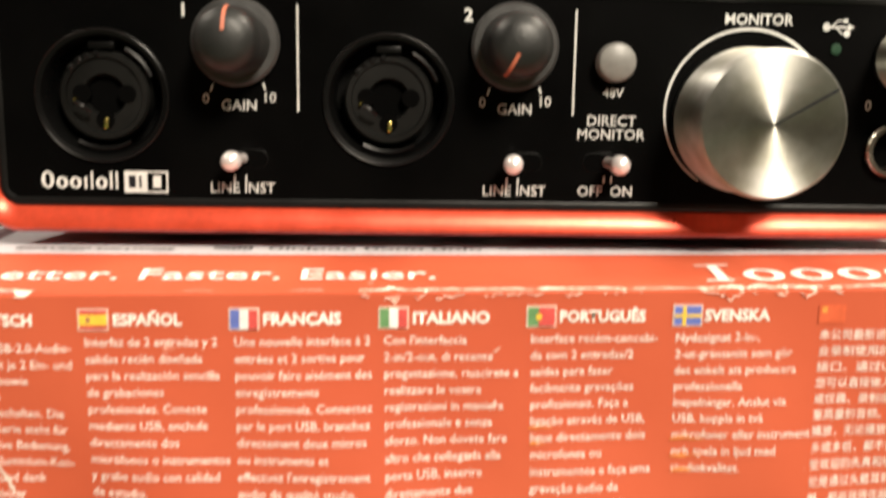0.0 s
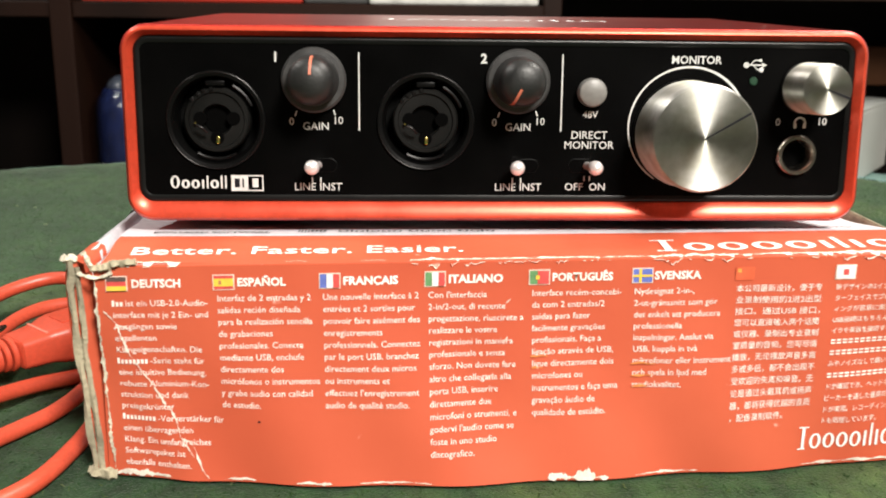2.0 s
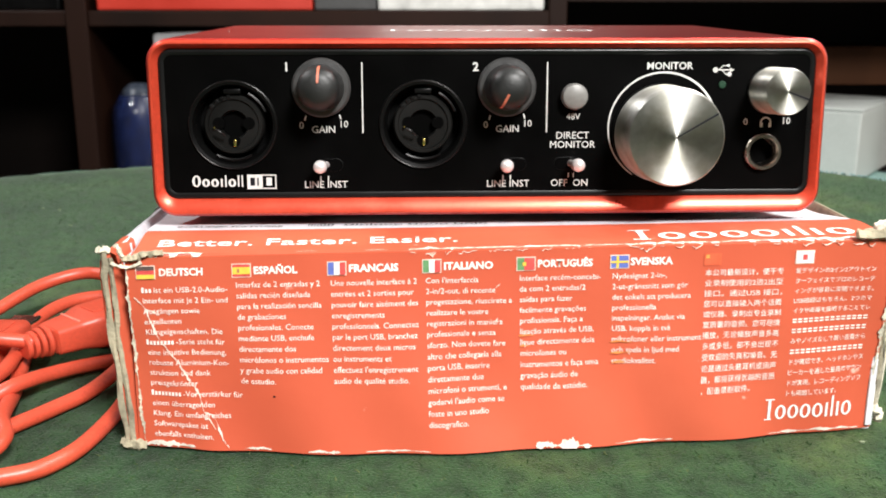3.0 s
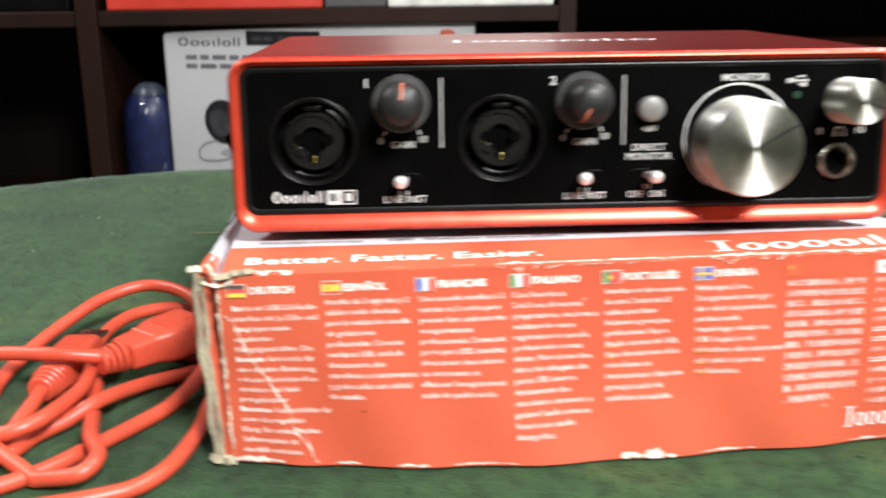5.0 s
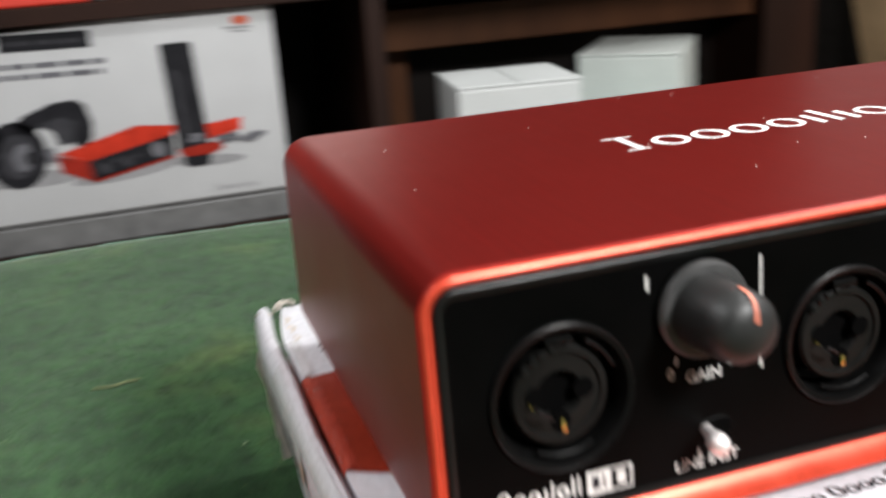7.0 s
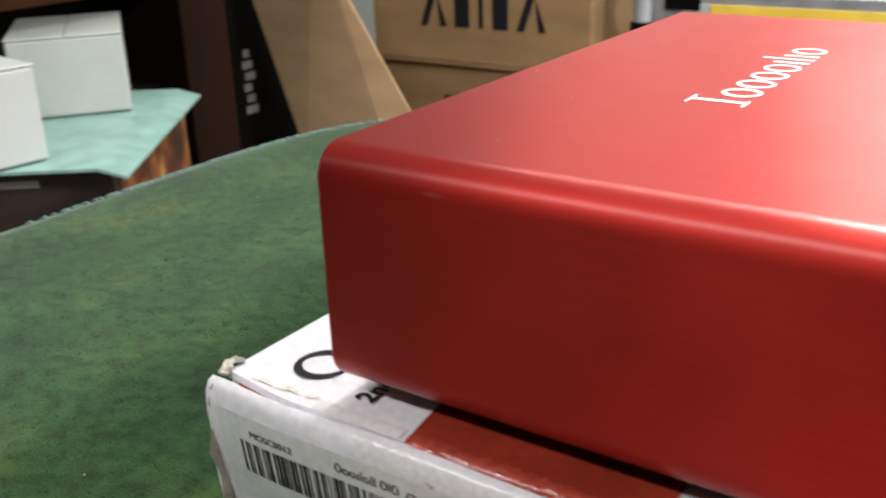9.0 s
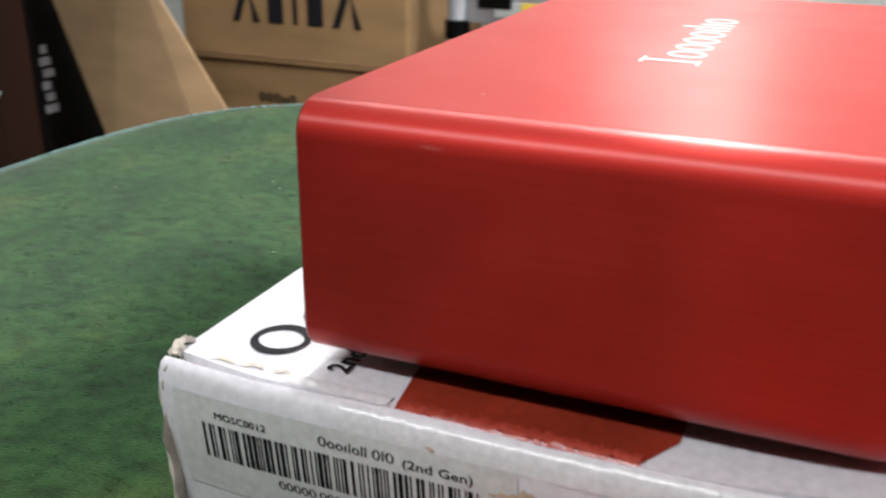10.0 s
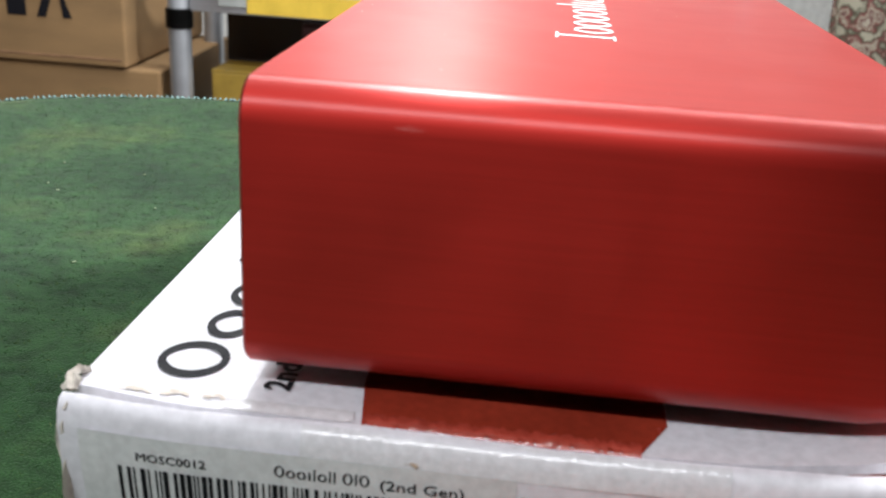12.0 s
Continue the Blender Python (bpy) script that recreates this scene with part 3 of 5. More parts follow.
def gain_knob(x, z, turn):
    m = at_panel(x, z)
    k = upart("gain_knob", lathe([(0.0060, 0.0015), (0.0058, 0.0040), (0.0055, 0.0085), (0.0052, 0.0112), (0.0044, 0.0126), (0.0028, 0.0134), (0, 0.0137)], 48, m), KNOB_BLACK, label="black rubber knob with an orange pointer")
    upart("skirt", lathe([(0.0074, 0.0002), (0.0076, 0.0006), (0.0076, 0.0012), (0.0071, 0.0018), (0.0058, 0.0019)], 48, m), SKIRT, k)
    d = Vector((math.sin(radians(turn)), 0, math.cos(radians(turn))))
    prof = [(0.0014, 0.01375), (0.0030, 0.01345), (0.0044, 0.01275), (0.0052, 0.01135), (0.0055, 0.0092)]
    s = d.cross(Vector((0, 1, 0)))
    bm = bmesh.new()
    rows = [[bm.verts.new(m @ (d * (r + 0.00015) + Vector((0, -h - 0.00012, 0)) + s * w)) for w in (-0.0003, 0.0003)] for r, h in prof]
    for a, b in zip(rows, rows[1:]):
        bm.faces.new((a[0], a[1], b[1], b[0]))
    upart("pointer", bm, ORANGE_INK, k, "orange pointer line")


gain_knob(-0.0432, 0.0864, 4)
gain_knob(0.0048, 0.0864, 207)


def metal_knob(name, x, z, r, length, turn, label):
    m = at_panel(x, z)
    k = upart(name, lathe([(r * 1.03, 0.0008), (r * 1.03, 0.0018), (r * 1.01, 0.0022), (r * 1.0, length * 0.9), (r * 0.985, length * 0.97), (r * 0.955, length), (0, length)], 96), SPUN, label=label)
    k.matrix_local = Matrix.Translation((0, 0, -0.0478)) @ m
    k.data.shade_smooth()
    d = Vector((math.sin(radians(turn)), 0, math.cos(radians(turn))))
    s = d.cross(Vector((0, 1, 0)))
    bm = bmesh.new()
    bm.faces.new([bm.verts.new(d * a + s * w + Vector((0, -length - 0.00012, 0))) for a, w in ((0.0, -0.00016), (r * 0.95, -0.00024), (r * 0.95, 0.00024), (0.0, 0.00016))])
    upart("pointer", bm, BLACK_INK, k, "thin black pointer line")
    upart("knob_base", lathe([(r * 1.06, 0.0), (r * 1.06, 0.0007), (0, 0.0008)], 64, Matrix.Identity(4)), BLACK, k)


metal_knob("monitor_knob", 0.0460, 0.0743, 0.0124, 0.0148, 60, "large turned aluminium knob")
metal_knob("headphone_knob", 0.0745, 0.0854, 0.0059, 0.0122, 110, "small turned aluminium knob")

m = at_panel(0.0224, 0.0840)
upart("phantom_button", lathe([(0.0034, 0.0002), (0.0034, 0.0022), (0.0031, 0.0030), (0.0024, 0.0034), (0, 0.0036)], 40, m), BUTTON, label="round grey translucent push button")
m = at_panel(0.0731, 0.0693)
jack = upart("headphone_jack", lathe([(0.0049, 0.0), (0.0049, 0.0010), (0.0046, 0.0014), (0.0039, 0.0014), (0.0034, 0.0006), (0.0033, -0.008), (0, -0.008)], 48, m), METAL, label="nickel headphone socket")
# A black disc inside the socket paints the shade of its bore.
upart("hole_shade", lathe([(0, -0.003), (0.0033, -0.003), (0.0033, -0.0034), (0, -0.0034)], 32, m), SHADE_BLACK, jack)
m = at_panel(0.0615, 0.0869)
upart("led", lathe([(0.0010, 0.0), (0.0009, 0.0003), (0, 0.0004)], 20, m), LED, label="small unlit green lamp")


def toggle(x, z, side):
    m = at_panel(x, z)
    pts = []
    for k in range(24):
        a = 2 * math.pi * k / 24
        pts.append((x - 0.0004 * side + math.copysign(0.0012, math.cos(a)) + 0.0016 * math.cos(a), z + 0.0016 * math.sin(a)))
    # The slot is a flat black sheet, its inner shade put into the colour.
    t = upart("switch", sheet(pts, on_panel), SHADE_BLACK, label="small toggle switch")
    upart("slot_lip", tube([on_panel(*p, 0.00005) for p in pts + pts[:1]], 0.00007, 6, 1), INSERT, t)
    lever = lathe([(0.0010, -0.0005), (0.0011, 0.0025), (0.0014, 0.0034), (0.0017, 0.0044), (0.00175, 0.0053), (0.0015, 0.0063), (0.0009, 0.0069), (0, 0.0071)], 24,
                  m @ Matrix.Translation((side * 0.0013, 0, 0)) @ Matrix.Rotation(radians(12 * side), 4, "Z"))
    upart("lever", lever, CHROME, t, "chrome lever tip")


toggle(-0.0413, 0.0664, -1)
toggle(0.0070, 0.0664, -1)
toggle(0.0208, 0.0665, 1)


def lettering(body, size, x, z, align="CENTER", bold=0.0, width=0.0):
    upart("lettering", text(body, size, x, z, on_panel, align, bold, width), PANEL_INK, smooth=0)


for gx in (-0.0432, 0.0048):
    lettering("GAIN", 0.0026, gx + 0.0003, 0.0748)
    lettering("0", 0.0025, gx - 0.0054, 0.0759)
    lettering("10", 0.0025, gx + 0.0055, 0.0762)
    for dx, dz, lean in ((-0.0046, 0.0780, 0.3), (0.0048, 0.0783, -0.3)):
        upart("tick", sheet([(gx + dx - 0.0001, dz), (gx + dx + 0.0002, dz), (gx + dx + 0.0002 + lean * 0.0012, dz + 0.0012), (gx + dx - 0.0001 + lean * 0.0012, dz + 0.0012)], on_panel), PANEL_INK, smooth=0)
    lettering("LINE", 0.0026, gx - 0.0025, 0.0604)
    lettering("INST", 0.0026, gx + 0.0036, 0.0604)
    for dx in (-0.0009, 0.0011):
        upart("tick", rect(gx + dx, gx + dx + 0.0003, 0.0623, 0.0635, on_panel), PANEL_INK, smooth=0)
lettering("1", 0.0031, -0.0521, 0.0906, bold=0.00008)
lettering("2", 0.0031, -0.0033, 0.0906, bold=0.00008)
for lx in (-0.0327, 0.0154):
    upart("divider_line", rect(lx - 0.00016, lx + 0.00016, 0.0747, 0.0928, on_panel), PANEL_INK, smooth=0)
lettering("48V", 0.0023, 0.0224, 0.0780)
lettering("DIRECT", 0.0026, 0.0223, 0.0730)
lettering("MONITOR", 0.0026, 0.0223, 0.0706)
lettering("OFF", 0.0026, 0.0190, 0.0605)
lettering("ON", 0.0026, 0.0247, 0.0605)
for lx in (0.0213, 0.0226):
    upart("tick", rect(lx, lx + 0.0003, 0.0628, 0.0640, on_panel), PANEL_INK, smooth=0)
lettering("MONITOR", 0.0026, 0.0474, 0.0909, bold=0.00003)
lettering("0", 0.0025, 0.0682, 0.0764)
lettering("10", 0.0025, 0.0790, 0.0766)


def arc_strip(cx, cz, r, a0, a1, w0, w1, n=60):
    bm = bmesh.new()
    rows = []
    for k in range(n + 1):
        a, w = radians(a0 + (a1 - a0) * k / n), w0 + (w1 - w0) * k / n
        rows.append([bm.verts.new(on_panel(cx + (r + s * w) * math.cos(a), cz + (r + s * w) * math.sin(a))) for s in (-0.5, 0.5)])
    for a, b in zip(rows, rows[1:]):
        bm.faces.new((a[0], a[1], b[1], b[0]))
    return bm


upart("level_arc", arc_strip(0.0461, 0.0757, 0.0144, -4, 238, 0.0006, 0.0003), PANEL_INK, smooth=0)
upart("headphone_mark", join(arc_strip(0.0736, 0.0770, 0.0013, -30, 210, 0.0004, 0.0004, 20), rect(0.0721, 0.0728, 0.0758, 0.0770, on_panel), rect(0.0744, 0.0751, 0.0758, 0.0770, on_panel)), PANEL_INK, smooth=0)
ux, uz = 0.0617, 0.0907
upart("usb_mark", join(rect(ux - 0.0026, ux + 0.0022, uz - 0.00015, uz + 0.00015, on_panel), arc_strip(ux - 0.0022, uz, 0.00035, 0, 360, 0.0007, 0.0007, 16),
                       sheet([(ux + 0.0016, uz - 0.0006), (ux + 0.0028, uz), (ux + 0.0016, uz + 0.0006)], on_panel),
                       sheet([(ux - 0.0012, uz), (ux - 0.0002, uz + 0.001), (ux + 0.0009, uz + 0.001), (ux + 0.0009, uz + 0.0012), (ux - 0.0003, uz + 0.0012), (ux - 0.0015, uz)], on_panel),
                       sheet([(ux - 0.0004, uz), (ux + 0.0006, uz - 0.001), (ux + 0.0014, uz - 0.001), (ux + 0.0014, uz - 0.0012), (ux + 0.0005, uz - 0.0012), (ux - 0.0007, uz)], on_panel),
                       rect(ux + 0.0008, ux + 0.0015, uz + 0.0008, uz + 0.0014, on_panel), arc_strip(ux + 0.0015, uz - 0.0011, 0.0003, 0, 360, 0.0006, 0.0006, 12)), PANEL_INK, smooth=0)
upart("name_mark", word_bars(-0.0777, -0.0640, 0.0608, 0.0021, on_panel, "Cxxslxll", 0.30), PANEL_INK, smooth=0)
upart("badge", join(rect(-0.0632, -0.0592, 0.0602, 0.0640, on_panel), rect(-0.0592, -0.0556, 0.0602, 0.0605, on_panel), rect(-0.0592, -0.0556, 0.0637, 0.0640, on_panel), rect(-0.0559, -0.0556, 0.0605, 0.0637, on_panel),
                    rect(-0.0582, -0.0568, 0.0611, 0.0632, on_panel)), PANEL_INK, smooth=0)
upart("badge_mark", join(rect(-0.0624, -0.0612, 0.0611, 0.0632, lambda u, v: on_panel(u, v, 0.0002)), rect(-0.0606, -0.0602, 0.0611, 0.0632, lambda u, v: on_panel(u, v, 0.0002))), BLACK_INK, smooth=0)


def on_top(x, y):
    return Vector((x, y, CZ + HIGH / 2 + 0.00012))


upart("name_mark", word_bars(-0.0292, 0.037, 0.0535, 0.0081, on_top, "Ixxxxslsx", 0.17), WHITE_INK, label="white name print", smooth=0)

# dust on the case
rnd = random.Random(17)
dust = bmesh.new()
for i in range(22):
    x, y, a, l = rnd.uniform(-0.078, 0.080), rnd.uniform(0.012, 0.106), rnd.uniform(0, math.pi), rnd.uniform(0.00008, 0.0002)
    d, w = Vector((math.cos(a), math.sin(a), 0)) * l, Vector((-math.sin(a), math.cos(a), 0)) * 0.00009
    c = on_top(x, y)
    dust.faces.new([dust.verts.new(c + q + Vector((0, 0, h))) for q, h in ((-d - w, 0.0), (d - w, 0.00012), (d * 0.7 + w, 0.0001), (-d * 0.8 + w, 0.0))])
dust_ob = upart("dust", dust, varied("pale_dust", (0.62, 0.50, 0.46), 0.9), smooth=0)
tagged(dust_ob, "fine pale dust specks on the case", kind="stuff")


# ---- carton under the interface ----
def smoothstep(t):
    t = min(max(t, 0.0), 1.0)
    return t * t * (3 - 2 * t)


def on_front(x, z, off=0.0002):
    """The carton's front: bulged at the foot, a little higher at one end."""
    foot = -0.0078 * math.exp(-((x + 0.018) / 0.065) ** 2) + 0.005 * smoothstep((x - 0.06) / 0.05)
    dent = 0.0012 * math.sin(x * 70 + 1) * math.sin(z * 60) + 0.0006 * math.sin(x * 190 + z * 120)
    low = min(max(1 - z / 0.05, 0.0), 1.0)
    fold = 0.0016 * smoothstep((-0.0672 - 0.50 * z - x) / 0.010)
    zz = z + 0.015 * (x + 0.088) * smoothstep(z / 0.03)
    return Vector((x, -0.0240 + foot * low ** 1.4 + dent * low + fold - off, zz))


def on_lid(x, y, off=0.0003):
    """The carton's top, higher near one front end, puffed up behind the front edge and slightly sunken in the middle."""
    rise = 0.015 * (x + 0.088) * (1 - smoothstep((y + 0.02) / 0.06))
    sink = -0.0004 * math.sin(math.pi * min(max((x + 0.087) / 0.18, 0), 1))
    front = 0.0016 * (1 - smoothstep((y + 0.004) / 0.03))
    puff = smoothstep((y + 0.0225) / 0.025) * (1 - smoothstep((y - 0.006) / 0.028)) * (1 - 0.7 * smoothstep((x + 0.03) / 0.12))
    return Vector((x, y - 0.0072 * puff, 0.0477 + front + rise + sink + 0.0020 * puff + off))


carton = thing("product_carton", "battered red and white product carton with frayed corners on felt", "carton")
X0, X1, Y1 = -0.0885, 0.0985, 0.1373


def panel(u0, u1, v0, v1, place, nu, nv, inward, thick):
    """A curved board with thickness."""
    bm = rect(u0, u1, v0, v1, place, nu, nv)
    outer = bm.faces[:]
    ret = bmesh.ops.extrude_face_region(bm, geom=outer)
    for v in ret["geom"]:
        if isinstance(v, bmesh.types.BMVert):
            v.co += Vector(inward) * thick
    bmesh.ops.recalc_face_normals(bm, faces=bm.faces)
    return bm


part("front_panel", panel(X0, X1, 0.0009, 0.0492, lambda x, z: on_front(x, z, 0), 60, 16, (0, 1, 0), 0.0018), BOX_RED, carton, "red printed front with a creased worn corner", smooth=40)


def lid_edge(y):
    return -0.0868 - 0.0050 * smoothstep((y + 0.015) / 0.06) + 0.0035 * smoothstep((y - 0.115) / 0.03)


def on_lid_board(u, y):
    return on_lid(lid_edge(y) + u * (X1 - 0.001 - lid_edge(y)), y, 0)


part("top_panel", panel(0.0, 1.0, -0.0225, Y1, on_lid_board, 40, 70, (0, 0, -1), 0.0018), BOX_WHITE, carton, "white printed lid", smooth=40)
part("rear_panel", block(X0, X1, Y1 - 0.0018, Y1, 0.0, 0.0475, 0.0004), BOX_WHITE, carton)
part("bottom_panel", block(X0, X1, -0.020, Y1 - 0.002, 0.0002, 0.0015, 0.0003), BOX_WHITE, carton)
part("inner_side", block(X0, X0 + 0.0018, -0.021, Y1 - 0.002, 0.0016, 0.0468, 0.0003), BOX_RED, carton, "red inner side behind the flap")
part("inner_side", block(X1 - 0.0018, X1, -0.021, Y1 - 0.002, 0.0016, 0.0475, 0.0003), BOX_WHITE, carton)
part("red_band", rect(X0 + 0.001, X1 - 0.001, -0.0225, 0.0020, lambda u, v: on_lid(u, v, 0.0001), 60, 14), BOX_RED, carton, "red printed band", smooth=40)


def flap_x(y, z):
    t = smoothstep((y + 0.024) / 0.09)
    return -0.0912 - (0.0032 + 0.0028 * t) * smoothstep(z / 0.042) + 0.001 * smoothstep((y - 0.115) / 0.025)


def on_flap(y, z, off=0.00015):
    return Vector((flap_x(y, z) - off, y, z))


bm = bmesh.new()
prof = [(0, 0.0), (0, 0.012), (0, 0.024), (0, 0.036), (0, 0.0440), (0.0003, 0.0468), (0.0013, 0.0486), (0.0027, 0.0490), (0.0038, 0.0481), (0.0041, 0.046), (0.0040, 0.030), (0.0030, 0.002)]
rows = []
for j in range(41):
    y = -0.0235 + (Y1 + 0.0235 - 0.0005) * j / 40
    wob = 0.0002 * math.sin(j * 0.5) + 0.0001 * math.sin(j * 2.3)
    rows.append([bm.verts.new((flap_x(y, z) + dx + wob * (z / 0.05), y + (0.005 if j == 0 and dx > 0.003 else 0), z + ((0.0003 * math.sin(j * 0.3) + 0.0014 * (1 - smoothstep(j / 12))) if z > 0.04 else 0))) for dx, z in prof])
for a, b in zip(rows, rows[1:]):
    for k in range(len(prof) - 1):
        bm.faces.new((a[k], a[k + 1], b[k + 1], b[k]))
for end in (rows[0], rows[-1]):
    bm.faces.new(end).material_index = 1 if end is rows[0] else 0
bmesh.ops.recalc_face_normals(bm, faces=bm.faces)
flap = part("side_flap", bm, [BOX_WHITE, BOX_RED], carton, "bulging white side flap with a rounded top edge", smooth=50)
bm = bmesh.new()
rows = []
for j in range(9):
    y = -0.0237 + 0.0165 * j / 8
    rows.append([bm.verts.new((flap_x(y, z) + dx - 0.0002 + (0.0 if dx < 0.003 else 0.0004), y - (0.0002 if j == 0 else 0), z + (0.0003 + 0.0014 * (1 - smoothstep(j * 0.35 / 12)) if z > 0.04 else 0))) for dx, z in prof[1:10]])
for a, b in zip(rows, rows[1:]):
    for k in range(len(rows[0]) - 1):
        bm.faces.new((a[k], a[k + 1], b[k + 1], b[k]))
part("red_flap_print", bm, BOX_RED, flap, "red print at the flap's front end", smooth=50)
bm = block(0.0986, 0.1001, -0.012, Y1 - 0.001, 0.0015, 0.0505, 0.001, 3)
part("side_flap", bm, BOARD, carton, smooth=50)

# sticker with a bar code on the side flap
part("sticker", rect(0.065, 0.1333, 0.0225, 0.0446, lambda y, z: on_flap(y, z, 0.0003), 20, 6), STICKER, flap, "white bar code sticker", smooth=50)


def on_sticker(u, v):
    return on_flap(0.1325 - u, v, 0.0005)


rnd = random.Random(11)
bars, u = [], 0.0055
while u < 0.0612:
    w = rnd.choice((0.0003, 0.0003, 0.0003, 0.0006, 0.0008))
    bars.append(rect(u, u + w, 0.0312, 0.0390, on_sticker))
    u += w + rnd.choice((0.0003, 0.0004, 0.0007, 0.0009))
part("bar_code", join(*bars), BLACK_INK, flap, "black bar code")
part("lettering", text("MOSC0012", 0.0021, 0.0085, 0.0404, on_sticker, "LEFT", 0.00002, 0.0112), BLACK_INK, flap)
part("name_mark", word_bars(0.0305, 0.0455, 0.0406, 0.0014, on_sticker, "Cxxslxll ClC", 0.24), BLACK_INK, flap)
part("lettering", text("(2nd Gen)", 0.0025, 0.0468, 0.0404, on_sticker, "LEFT", 0.00002, 0.0128), BLACK_INK, flap)
part("number_mark", word_bars(0.021, 0.043, 0.0278, 0.0014, on_sticker, "CCCCC CCCCC CCC"), BLACK_INK, flap)

# writing on the lid
part("lettering", text("Better. Faster. Easier.", 0.0090, -0.0830, -0.0156, on_lid, "LEFT", 0.00008, 0.0735), CARTON_INK, carton)
part("name_mark", word_bars(0.034, 0.0915, -0.0182, 0.0072, on_lid, "Ixxxxslsx", 0.24), CARTON_INK, carton)
part("lettering", text("INCLUDED SOFTWARE", 0.0022, -0.0810, 0.0055, on_lid, "LEFT", 0.00006, 0.027), BLACK_INK, carton)
part("name_mark", word_bars(-0.0475, -0.0405, 0.0062, 0.0026, on_lid, "llllCC"), BLACK_INK, carton)
part("name_mark", word_bars(-0.0380, 0.0, 0.0062, 0.0024, on_lid, "Clxlxxx Cxxx Cxlx"), BLACK_INK, carton)
part("name_mark", word_bars(0.003, 0.045, 0.0080, 0.0012, on_lid, "CxxxxCxxx CxxxCx xxlxxx"), BLACK_INK, carton)
part("name_mark", word_bars(0.048, 0.064, 0.0066, 0.0022, on_lid, "CxxxxC"), BLACK_INK, carton)
part("name_mark", word_bars(0.070, 0.090, 0.0066, 0.0022, on_lid, "CxCxCx"), BLACK_INK, carton)
part("name_mark", word_bars(-0.0847, -0.0040, 0.1155, 0.0083, on_lid, "Cxxslxll", 0.27), BLACK_INK, carton, "large black name print")
part("lettering", text("2nd", 0.0062, -0.0848, 0.1030, lambda u, v: on_lid(u, v, 0.0004), "LEFT", 0.0002), BLACK_INK, carton)
part("product_picture", sheet([(-0.0917, 0.0897), (-0.0917, 0.0468), (-0.083, 0.0421), (-0.02, 0.0421), (-0.02, 0.0937), (-0.080, 0.0914)], lambda u, v: on_lid(u, v, 0.0003)), PRODUCT_RED, carton, "printed picture of a red box")


# writing on the front
PITCH, SIZE = 0.00262, 0.00196
COLUMNS = [
    (-0.0855, "DEUTSCH", ["### ist ein USB-2.0-Audio-", "interface mit je 2 Ein- und", "Ausgängen sowie", "exzellenten", "Klangeigenschaften. Die", "########-Serie steht für", "eine intuitive Bedienung,", "robuste Aluminium-Kon-", "struktion und dank", "preisgekrönter", "#########-Vorverstärker für", "einen überragenden", "Klang. Ein umfangreiches", "Softwarepaket ist", "ebenfalls enthalten."]),
    (-0.0630, "ESPAÑOL", ["Interfaz de 2 entradas y 2", "salidas recién diseñada", "para la realización sencilla", "de grabaciones", "profesionales. Conecte", "mediante USB, enchufe", "directamente dos", "micrófonos o instrumentos", "y grabe audio con calidad", "de estudio."]),
    (-0.0403, "FRANÇAIS", ["Une nouvelle interface à 2", "entrées et 2 sorties pour", "pouvoir faire aisément des", "enregistrements", "professionnels. Connectez", "par le port USB, branchez", "directement deux micros", "ou instruments et", "effectuez l'enregistrement", "audio de qualité studio."]),
    (-0.0175, "ITALIANO", ["Con l'interfaccia", "2-in/2-out, di recente", "progettazione, riuscirete a", "realizzare le vostre", "registrazioni in maniera", "professionale e senza", "sforzo. Non dovete fare", "altro che collegarla alla", "porta USB, inserire", "direttamente due", "microfoni o strumenti, e", "godervi l'audio come se", "foste in uno studio", "discografico."]),
    (0.0052, "PORTUGUÊS", ["Interface recém-concebi-", "da com 2 entradas/2", "saídas para fazer", "facilmente gravações", "profissionais. Faça a", "ligação através de USB,", "ligue directamente dois", "microfones ou", "instrumentos e faça uma", "gravação áudio de", "qualidade de estúdio."]),
    (0.0278, "SVENSKA", ["Nydesignat 2-in-,", "2-ut-gränssnitt som gör", "det enkelt att producera", "professionella", "inspelningar. Anslut via", "USB, koppla in två", "mikrofoner eller instrument", "och spela in ljud med", "studiokvalitet."]),
]
FLAG_Z = 0.0440


def flag(x, quads):
    """A printed flag of coloured fields, each (x0, x1, z0, z1, colour) in parts of its size."""
    bm, mats = bmesh.new(), []
    border = (-0.05, 1.05, -0.07, 1.07, (0.80, 0.62, 0.52))
    for i, (a, b, c, d, colour) in enumerate([border] * (len(quads) > 2 or quads[0][4] == WH) + quads):
        colour = tuple(0.90 * k + 0.10 * q for k, q in zip(colour, (0.80, 0.50, 0.42)))
        key = "flag_ink_%02d%02d%02d" % tuple(int(k * 99) for k in colour)
        mat = bpy.data.materials.get(key) or varied(key, colour, 0.5, 0.0, 0.08, 300.0)
        if mat not in mats:
            mats.append(mat)
        f = bm.faces.new([bm.verts.new(on_front(x + 0.0042 * u, FLAG_Z + 0.0030 * v, 0.0002 + 0.00008 * i)) for u, v in ((a, c), (b, c), (b, d), (a, d))])
        f.material_index = mats.index(mat)
    part("flag", bm, mats, carton)


K, RD, GD, BL, WH, GN = (0.02, 0.02, 0.02), (0.6, 0.03, 0.03), (0.85, 0.55, 0.03), (0.05, 0.13, 0.5), (0.8, 0.8, 0.8), (0.05, 0.25, 0.08)
